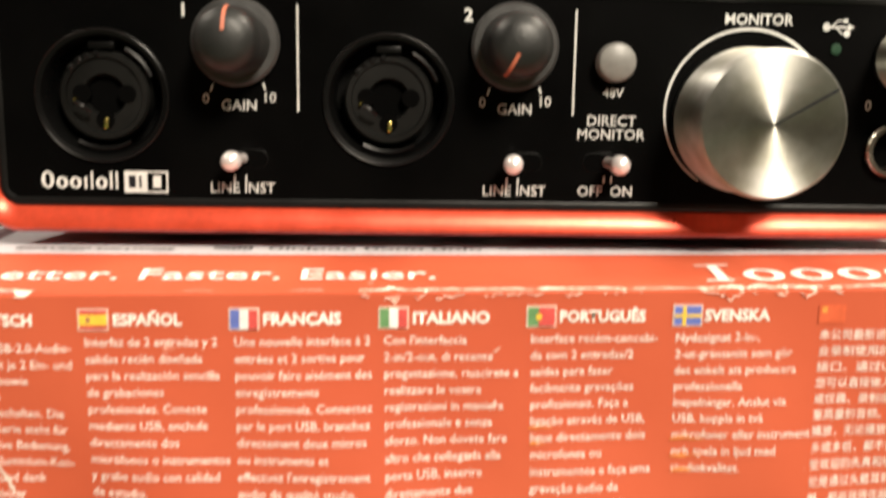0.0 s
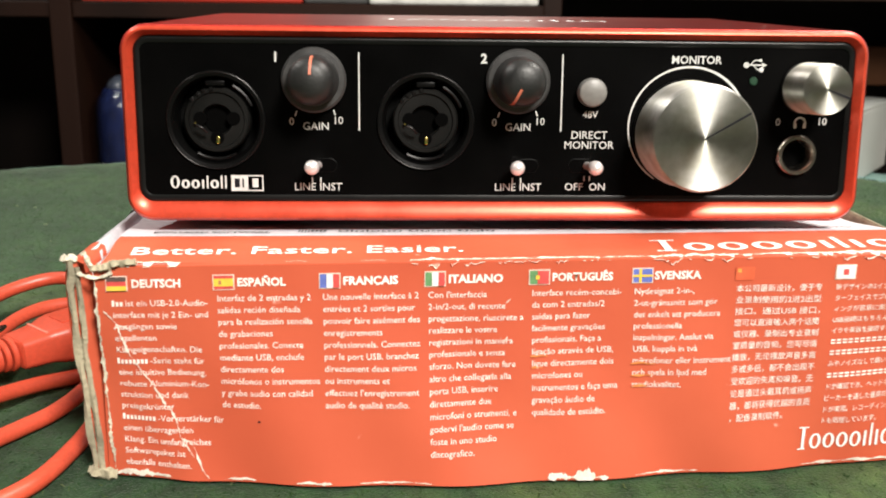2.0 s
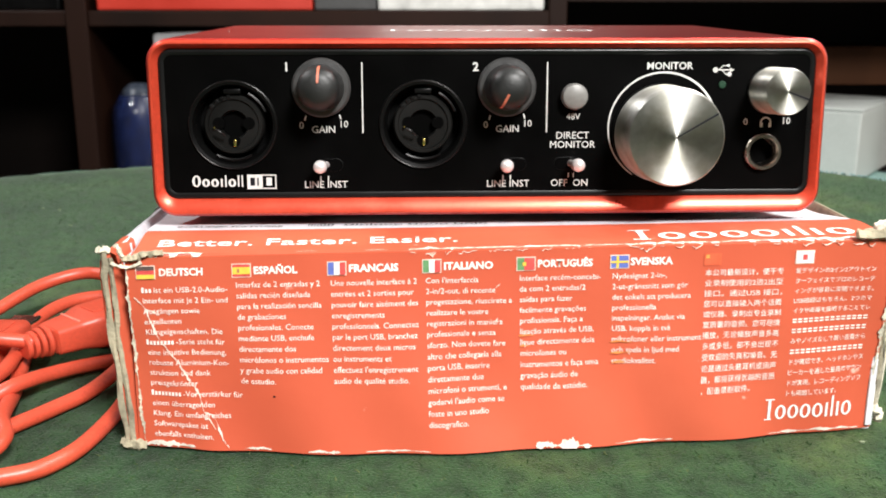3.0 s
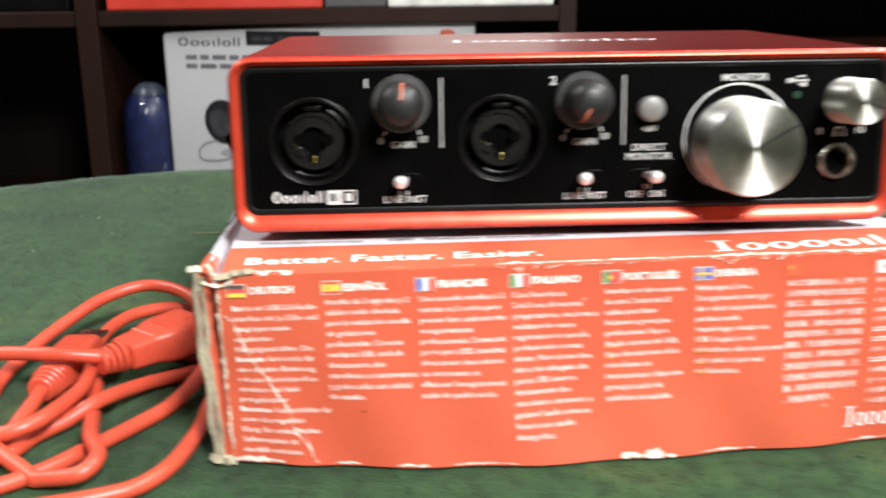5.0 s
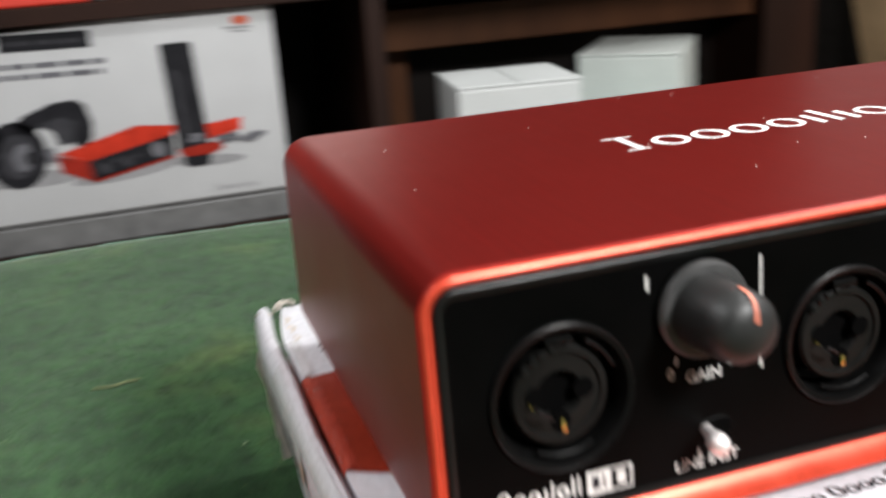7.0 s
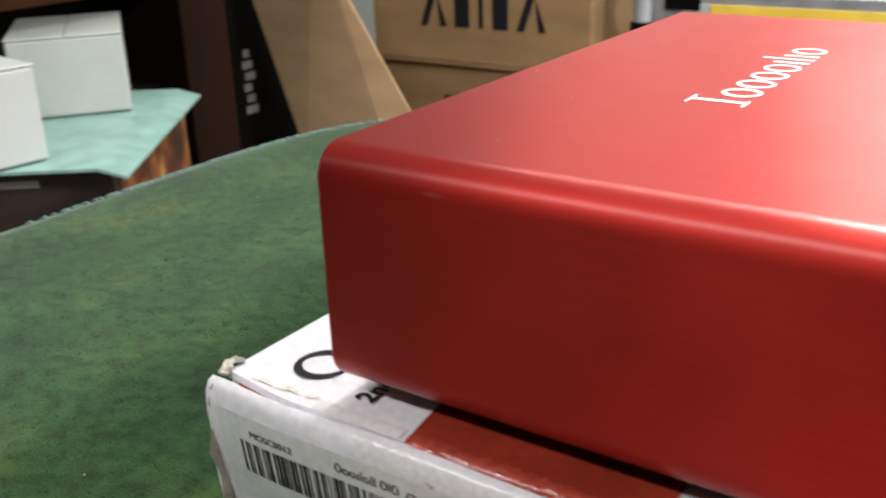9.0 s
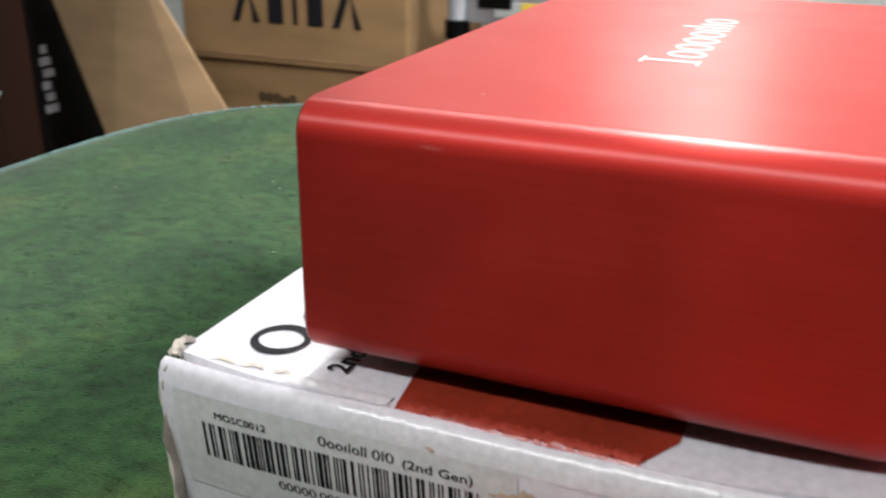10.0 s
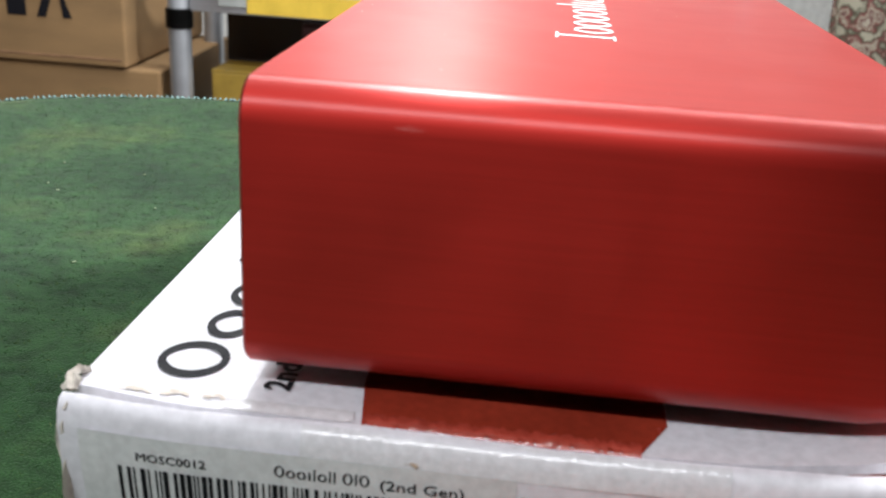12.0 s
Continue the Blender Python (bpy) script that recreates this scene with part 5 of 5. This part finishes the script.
spart("back_board", -1.10, 1.02, 1.42, 1.435, -0.75, 0.90, SHADED_BACK)
spart("partition", 0.190, 0.30, 1.36, 1.42, -0.19, -0.03, BROWN_WOOD)


def simple_carton(name, label, x0, x1, y0, y1, z0, z1, mat, turn=0.0, category="box", lid=None, group=""):
    c = Vector(((x0 + x1) / 2, (y0 + y1) / 2, z0))
    t = thing(name, label, category, c, group)
    hx, hy, h = (x1 - x0) / 2, (y1 - y0) / 2, z1 - z0
    part("body", block(-hx, hx, -hy, hy, 0, h - 0.003, 0.003, 2), mat, t)
    part("lid_flap", block(-hx - 0.0005, -0.0008, -hy - 0.0005, hy + 0.0005, h - 0.0028, h, 0.0008, 1), lid or mat, t)
    part("lid_flap", block(0.0008, hx + 0.0005, -hy - 0.0005, hy + 0.0005, h - 0.0028, h, 0.0008, 1), lid or mat, t)
    t.rotation_euler = (0, 0, radians(turn))
    return t


# studio kit box with printed picture, on a flat grey box
simple_carton("flat_grey_box", "flat dark grey box under the studio kit box", -0.30, 0.108, 1.074, 1.33, -0.190, -0.153, varied("grey_board", (0.10, 0.10, 0.10), 0.5))
kit = thing("studio_kit_box", "white carton printed with headphones, microphone and red audio unit", "box", (-0.139, 1.07, -0.153))
KX0, KX1, KZ0, KZ1 = -0.345, 0.066, -0.153, 0.060
bm = block(KX0 + 0.13, KX1 + 0.13, 0.0, 0.11, 0.0, KZ1 - KZ0, 0.004, 3)
for v in bm.verts:
    v.co.z += 0.045 * (v.co.x + 0.203) * (v.co.z / 0.21) + 0.0
part("carton", bm, varied("white_gloss_board", (0.375, 0.38, 0.385), 0.35, 0, 0.03, 20.0), kit, smooth=40)


def on_kit(x, z, off=0.0006):
    return Vector((x + 0.13, -off, z - KZ0))


def kpart(name, bms, mat, label="", smooth=0):
    part(name, join(*bms) if isinstance(bms, list) else bms, mat, kit, label, smooth)


PRINT_BLACK = varied("printed_black", (0.010, 0.010, 0.012), 0.5, 0, 0.3, 60.0, spec=0.12)
PRINT_GREY = varied("printed_grey", (0.10, 0.10, 0.11), 0.5, 0, 0.3, 60.0, spec=0.12)
PRINT_DARK = varied("printed_charcoal", (0.030, 0.030, 0.034), 0.5, 0, 0.3, 60.0, spec=0.12)
PRINT_PALE = varied("printed_pale_grey", (0.21, 0.21, 0.215), 0.5, 0, 0.1, 60.0, spec=0.12)
PRINT_RED = varied("printed_red", (0.36, 0.024, 0.010), 0.5, 0, 0.3, 40.0, spec=0.12)
PRINT_DEEP_RED = varied("printed_deep_red", (0.20, 0.014, 0.007), 0.5, 0, 0.3, 40.0, spec=0.12)
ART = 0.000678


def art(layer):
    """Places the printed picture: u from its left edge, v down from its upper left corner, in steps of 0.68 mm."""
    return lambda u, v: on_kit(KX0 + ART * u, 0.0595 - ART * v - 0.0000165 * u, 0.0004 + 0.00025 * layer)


def printed(name, shapes, mat, layer=0, label=""):
    kpart(name, [sheet(pts, art(layer)) for pts in shapes], mat, label)


def disc_pts(cu, cv, ru, rv, tilt=0.0, n=30):
    c, s = math.cos(tilt), math.sin(tilt)
    return [(cu + ru * math.cos(a) * c - rv * math.sin(a) * s, cv + ru * math.cos(a) * s + rv * math.sin(a) * c) for a in [2 * math.pi * i / n for i in range(n)]]


def bar(u0, u1, v0, v1):
    return [(u0, v0), (u1, v0), (u1, v1), (u0, v1)]


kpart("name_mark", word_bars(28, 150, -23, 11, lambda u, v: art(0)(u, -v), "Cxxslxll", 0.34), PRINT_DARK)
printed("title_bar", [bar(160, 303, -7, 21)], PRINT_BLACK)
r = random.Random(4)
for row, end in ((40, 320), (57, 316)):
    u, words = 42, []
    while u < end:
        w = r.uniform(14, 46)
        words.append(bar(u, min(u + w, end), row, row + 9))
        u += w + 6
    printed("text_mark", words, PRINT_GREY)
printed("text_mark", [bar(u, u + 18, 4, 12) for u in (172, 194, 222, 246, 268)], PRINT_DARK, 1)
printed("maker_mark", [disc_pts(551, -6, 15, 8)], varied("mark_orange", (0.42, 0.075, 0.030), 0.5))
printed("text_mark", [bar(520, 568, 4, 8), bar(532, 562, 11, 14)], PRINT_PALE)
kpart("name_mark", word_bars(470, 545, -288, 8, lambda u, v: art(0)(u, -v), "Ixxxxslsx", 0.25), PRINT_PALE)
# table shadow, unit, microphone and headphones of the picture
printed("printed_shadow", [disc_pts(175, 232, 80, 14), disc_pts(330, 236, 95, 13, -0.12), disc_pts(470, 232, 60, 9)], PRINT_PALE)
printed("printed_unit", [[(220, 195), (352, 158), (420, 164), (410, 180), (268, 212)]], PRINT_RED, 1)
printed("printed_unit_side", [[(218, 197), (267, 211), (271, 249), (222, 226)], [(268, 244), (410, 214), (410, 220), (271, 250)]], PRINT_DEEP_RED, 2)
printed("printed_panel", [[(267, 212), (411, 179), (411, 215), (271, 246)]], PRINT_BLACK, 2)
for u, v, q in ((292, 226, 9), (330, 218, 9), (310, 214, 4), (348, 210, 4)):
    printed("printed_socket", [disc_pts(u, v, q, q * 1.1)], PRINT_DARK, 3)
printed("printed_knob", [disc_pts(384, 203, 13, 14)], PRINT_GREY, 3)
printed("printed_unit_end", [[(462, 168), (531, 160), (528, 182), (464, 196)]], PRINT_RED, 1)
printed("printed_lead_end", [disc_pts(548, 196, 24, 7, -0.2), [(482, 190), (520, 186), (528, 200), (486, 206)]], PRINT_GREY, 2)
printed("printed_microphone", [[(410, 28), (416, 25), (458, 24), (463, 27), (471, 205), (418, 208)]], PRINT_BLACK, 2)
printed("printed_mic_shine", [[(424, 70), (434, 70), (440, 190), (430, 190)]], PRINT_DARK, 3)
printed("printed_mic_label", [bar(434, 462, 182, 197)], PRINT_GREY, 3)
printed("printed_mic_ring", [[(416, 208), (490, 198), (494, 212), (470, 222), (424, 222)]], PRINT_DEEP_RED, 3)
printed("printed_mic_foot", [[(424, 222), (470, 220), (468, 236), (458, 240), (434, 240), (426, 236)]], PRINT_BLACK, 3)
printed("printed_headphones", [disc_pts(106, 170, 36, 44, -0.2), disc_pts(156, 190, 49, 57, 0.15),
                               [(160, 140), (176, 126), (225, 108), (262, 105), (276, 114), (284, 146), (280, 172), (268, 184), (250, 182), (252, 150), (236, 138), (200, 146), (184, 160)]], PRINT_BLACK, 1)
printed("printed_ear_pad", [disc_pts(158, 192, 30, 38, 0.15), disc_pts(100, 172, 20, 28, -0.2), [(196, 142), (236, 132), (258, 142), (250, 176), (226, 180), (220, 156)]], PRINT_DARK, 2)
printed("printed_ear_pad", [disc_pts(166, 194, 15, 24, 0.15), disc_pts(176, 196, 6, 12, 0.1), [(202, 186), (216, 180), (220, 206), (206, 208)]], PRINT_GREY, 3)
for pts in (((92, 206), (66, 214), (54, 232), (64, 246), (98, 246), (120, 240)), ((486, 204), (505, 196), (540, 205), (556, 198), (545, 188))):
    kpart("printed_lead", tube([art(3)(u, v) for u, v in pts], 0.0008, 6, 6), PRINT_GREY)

bottle = thing("blue_bottle", "dark blue bottle in clear crinkled wrapping on the shelf", "bottle", (-0.385, 1.10, -0.190))
part("body", lathe([(0, 0), (0.033, 0), (0.036, 0.004), (0.036, 0.135), (0.034, 0.152), (0.027, 0.166), (0.012, 0.172), (0, 0.172)], 28, Matrix.Rotation(radians(-90), 4, "X")), BLUE, bottle, smooth=40)
part("cap", lathe([(0.024, 0.166), (0.020, 0.176), (0.011, 0.183), (0, 0.184)], 20, Matrix.Rotation(radians(-90), 4, "X")), varied("grey_wrap", (0.045, 0.055, 0.075), 0.3, 0, 0.4, 90.0), bottle, smooth=40)
film = bmesh.new()
rows = []
for i in range(27):
    z = 0.004 + 0.0068 * i
    slim = 0.0385 if z < 0.135 else 0.0385 * max(0.30, 1 - ((z - 0.135) / 0.056) ** 2)
    row = []
    for k in range(40):
        a = 2 * math.pi * k / 40
        fold = noise.noise((3.2 * math.cos(a), 3.2 * math.sin(a), z * 55)) + 0.7 * noise.noise((7 * math.cos(a), 7 * math.sin(a), z * 120 + 9))
        row.append(film.verts.new(((slim + 0.0024 * fold) * math.cos(a), (slim + 0.0024 * fold) * math.sin(a), z)))
    rows.append(row)
for a, b in zip(rows, rows[1:]):
    for k in range(40):
        film.faces.new((a[k], a[(k + 1) % 40], b[(k + 1) % 40], b[k]))
film.faces.new(rows[-1])
part("wrapping", film, CLEAR_WRAP, bottle, "clear crinkled plastic film")

# on the shelf above
simple_carton("red_box", "red carton lying on the upper shelf", -0.420, -0.143, 1.06, 1.30, 0.089, 0.30, varied("red_carton", (0.44, 0.030, 0.016), 0.4, 0, 0.1, 20.0), group="cartons on the upper shelf")
part("name_mark", word_bars(-0.08, 0.10, 0.020, 0.006, lambda u, v: Vector((u, -0.1212, v)), "CxxlxxCxxx Cxxlx", 0.3), varied("faded_pink_print", (0.55, 0.16, 0.11), 0.6), bpy.data.objects["red_box"])
simple_carton("dark_grey_box", "dark grey carton on the upper shelf", -0.141, -0.060, 1.065, 1.30, 0.089, 0.30, varied("charcoal_board", (0.05, 0.05, 0.05), 0.6), group="cartons on the upper shelf")
simple_carton("pale_box", "pale grey carton on the upper shelf", -0.058, 0.160, 1.065, 1.30, 0.089, 0.36, varied("pale_board", (0.60, 0.60, 0.57), 0.6), group="cartons on the upper shelf")
simple_carton("black_box", "black carton on the upper shelf", -0.75, -0.47, 1.07, 1.30, 0.089, 0.16, BLACK, group="cartons on the upper shelf")

# ---- cartons beside the shelves ----
WHITE_CARD = varied("white_card", (0.43, 0.445, 0.44), 0.5, 0, 0.05, 10.0)
PALE_CARD = varied("pale_grey_card", (0.40, 0.42, 0.40), 0.5, 0, 0.08, 10.0)
pict = simple_carton("printed_box", "large dark printed carton with orange and gold picture", 0.298, 0.658, 0.952, 1.252, -0.75, -0.150, varied("dark_print", (0.030, 0.020, 0.017), 0.35, 0, 0.6, 12.0), 36.2)


def on_pict(x, z, off=0.001):
    return Vector((x, -0.15 - off, z + 0.75))


def on_pict_side(y, z, off=0.001):
    return Vector((-0.18 - off, -y, z + 0.75))


def picture():
    m = material("printed_picture", (0.2, 0.08, 0.03), 0.4)
    n = noise_node(m, 14.0, 5.0)
    link(m, ramp(m, n.outputs["Fac"], [(0.35, (0.02, 0.012, 0.010)), (0.47, (0.09, 0.022, 0.010)), (0.56, (0.22, 0.085, 0.02)), (0.63, (0.38, 0.21, 0.08)), (0.75, (0.05, 0.02, 0.015))]), bsdf(m).inputs["Base Color"])
    return m


part("picture", rect(-0.16, 0.172, -0.60, -0.158, on_pict, 2, 2), picture(), pict, "orange and gold food picture")
part("text_mark", word_bars(-0.02, 0.14, -0.245, 0.026, on_pict_side, "CxxCC", 0.3), PALE_CARD, pict)
part("text_mark", join(rect(0.0, 0.07, -0.170, -0.162, on_pict_side), rect(-0.06, 0.145, -0.262, -0.259, on_pict_side)), PALE_CARD, pict)
simple_carton("white_box", "small plain white carton", 0.254, 0.404, 0.950, 1.090, -0.1425, -0.038, WHITE_CARD, -8.0, group="white cartons on the foam film")
simple_carton("white_box", "plain pale grey carton behind the white one", 0.530, 0.670, 1.067, 1.273, -0.1425, -0.041, PALE_CARD, -38.0, group="white cartons on the foam film")
film = bmesh.new()
e1, e2, corner = Vector((0.807, 0.591, 0)), Vector((-0.591, 0.807, 0)), Vector((0.416, 0.842, -0.1488))
g = [[film.verts.new(corner + e1 * (0.395 * i / 18) + e2 * (0.31 * j / 10) + Vector((0, 0, 0.0006 * math.sin(i * 0.9) * math.sin(j * 0.8 + 0.5) + 0.0008 - 0.010 * max(0, 1 - j) + 0.010 * max(0.0, i / 18 - 0.86) ** 2))) for i in range(19)] for j in range(11)]
for j in range(10):
    for i in range(18):
        film.faces.new((g[j][i], g[j][i + 1], g[j + 1][i + 1], g[j + 1][i]))
ret = bmesh.ops.extrude_face_region(film, geom=film.faces[:])
for v in ret["geom"]:
    if isinstance(v, bmesh.types.BMVert):
        v.co.z += 0.0035
bmesh.ops.recalc_face_normals(film, faces=film.faces)
tagged(part("foam_film", film, TEAL_FILM, smooth=40), "sheet of pale teal foam film on the printed carton", "packing foam")

blackbox = simple_carton("black_print_box", "tall black carton with white print", 1.18, 1.42, 1.52, 1.78, -0.75, 0.0, BLACK)
part("text_mark", join(*[rect(-0.052 + 0.005 * (k % 2), -0.018 - 0.006 * (k % 3), 0.404 + 0.024 * k, 0.421 + 0.024 * k, lambda u, v: Vector((u, -0.1312, v))) for k in range(6)]), GREY_INK, blackbox)

flapcard = thing("leaning_cardboard", "folded sheet of brown cardboard leaning against the stack", "cardboard", (1.2, 1.2, -0.75))


def fold_line(y, slope, z):
    """Where a fold of the cardboard stands at height z."""
    return y + slope * (z + 0.35)


def card_panel(quad):
    bm = bmesh.new()
    bm.faces.new([bm.verts.new((x - 1.2, y - 1.2, z + 0.75)) for x, y, z in quad])
    ret = bmesh.ops.extrude_face_region(bm, geom=bm.faces[:])
    for v in ret["geom"]:
        if isinstance(v, bmesh.types.BMVert):
            v.co.x += 0.004
    bmesh.ops.recalc_face_normals(bm, faces=bm.faces)
    part("panel", bm, KRAFT, flapcard)


TOP, FOOT, APEX, TIP = 0.03, -0.75, -0.025, -0.405
card_panel([(1.22, fold_line(1.333, 0.404, TOP), TOP), (1.20, fold_line(1.303, -0.133, TOP), TOP), (1.20, fold_line(1.303, -0.133, TIP), TIP)])
card_panel([(1.20, fold_line(1.303, -0.133, TOP), TOP), (1.20, fold_line(1.114, 0.325, APEX), APEX), (1.20, fold_line(1.114, 0.325, FOOT), FOOT), (1.20, fold_line(1.303, -0.133, FOOT), FOOT)])
card_panel([(1.20, fold_line(1.114, 0.325, APEX) - 0.004, APEX), (1.23, fold_line(1.015, 0.63, FOOT), FOOT), (1.20, fold_line(1.114, 0.325, FOOT) - 0.004, FOOT)])


def kraft_box(name, label, x, y0, y1, z0, z1, bars):
    t = thing(name, label, "box", (x, (y0 + y1) / 2, z0), "stacked brown cartons")
    h, w = z1 - z0, (y1 - y0) / 2
    part("body", block(0, 0.40, -w, w, 0, h, 0.004, 2), DARK_KRAFT, t)
    part("seam_tape", block(-0.001, 0.002, -w + 0.01, w - 0.01, h * 0.03, h * 0.03 + 0.004, 0.0005, 1), varied("dark_kraft", (0.22, 0.12, 0.06), 0.8), t)
    for u0, u1, v, xh, shape, stroke in bars:
        part("name_mark", word_bars(u0, u1, v - z0, xh, lambda u, q: Vector((-0.0012, (y0 + y1) / 2 * 0 - u + (y0 + y1) / 2, q)), shape, stroke), BLACK_INK, t)
    return t


kraft_box("kraft_carton", "brown cardboard carton with large dark name print", 1.45, 0.806, 1.318, -0.246, 0.12, [(0.925, 1.228, -0.165, 0.046, "ABlBA", 0.36)])
kraft_box("kraft_carton", "brown cardboard carton at the bottom of the stack", 1.46, 0.75, 1.33, -0.75, -0.250, [(0.93, 1.02, -0.328, 0.014, "CCCxC", 0.4)])

rack = thing("steel_trolley", "grey steel trolley frame with a yellow label strip", "trolley", (1.47, 0.4, -0.75))
for x, y in ((0.0, 0.713), (0.33, 0.765), (0.0, -0.25), (0.35, -0.25)):
    for z in (0.58, 0.16):
        part("collar", lathe([(0.0205, 0), (0.024, 0.002), (0.024, 0.034), (0.0205, 0.036)], 20, Matrix.Translation((x, y - 0.4, z)) @ Matrix.Rotation(radians(-90), 4, "X"), False), BLACK, rack, smooth=40)
    part("post", lathe([(0, 0), (0.020, 0), (0.020, 1.02), (0.016, 1.03), (0, 1.03)], 20, Matrix.Translation((x, y - 0.4, 0.0)) @ Matrix.Rotation(radians(-90), 4, "X")), STEEL, rack, smooth=40)
for z in (0.642, 0.20):
    part("rail", block(-0.008, 0.008, -0.632, 0.292, z - 0.030, z + 0.030, 0.003, 2), STEEL, rack)
    part("tray", block(0.0, 0.35, -0.64, 0.30, z - 0.02, z - 0.012, 0.002, 1), STEEL, rack)
part("label_strip", block(-0.011, -0.009, -0.30, 0.187, 0.615, 0.652, 0.0005, 1), YELLOW, rack, "yellow label strip")
part("label_strip", block(-0.011, -0.009, 0.1885, 0.238, 0.625, 0.652, 0.0005, 1), PALE_CARD, rack, "pale label card")
part("rail_cap", block(-0.013, -0.009, 0.205, 0.27, 0.640, 0.668, 0.001, 1), BLACK, rack)
simple_carton("red_case", "dark red case on the lower tray of the trolley", 1.50, 1.78, 0.10, 0.500, -0.540, -0.150, varied("maroon_case", (0.035, 0.007, 0.006), 0.5, 0, 0.3, 15.0))
simple_carton("yellow_box", "small mustard yellow carton on the lower tray", 1.50, 1.60, 0.585, 0.668, -0.540, -0.247, varied("mustard_board", (0.34, 0.22, 0.03), 0.6, 0.0, 0.2, 30.0), group="cartons on the lower tray")
simple_carton("brown_box", "dark brown carton at the back of the lower tray", 1.66, 1.80, 0.515, 0.690, -0.540, -0.155, varied("dark_brown_board", (0.030, 0.018, 0.010), 0.7, 0.0, 0.3, 30.0), group="cartons on the lower tray")


def floral():
    m = varied("floral_cloth", (0.55, 0.50, 0.42), 0.9, 0, 0.1, 20.0)
    n = noise_node(m, 34.0, 4.0)
    w = ramp(m, n.outputs["Fac"], [(0.38, (0.30, 0.28, 0.21)), (0.44, (0.06, 0.065, 0.04)), (0.50, (0.13, 0.03, 0.028)), (0.56, (0.32, 0.29, 0.22)), (0.62, (0.10, 0.03, 0.03)), (0.70, (0.34, 0.31, 0.24))])
    link(m, w, bsdf(m).inputs["Base Color"])
    return m


cloth = bmesh.new()
g = [[cloth.verts.new(Vector((1.55 + 0.03 * math.sin(i * 0.9) + 0.01 * math.sin(i * 2.2 + j), -0.415 - 0.9 * i / 40, -0.75 + 1.3 * j / 12))) for i in range(41)] for j in range(13)]
for j in range(12):
    for i in range(40):
        cloth.faces.new((g[j][i], g[j][i + 1], g[j + 1][i + 1], g[j + 1][i]))
ret = bmesh.ops.extrude_face_region(cloth, geom=cloth.faces[:])
for v in ret["geom"]:
    if isinstance(v, bmesh.types.BMVert):
        v.co.x += 0.006
bmesh.ops.recalc_face_normals(cloth, faces=cloth.faces)
tagged(part("patterned_cloth", cloth, floral(), smooth=60), "hanging cream cloth with a maroon flower pattern", "curtain")
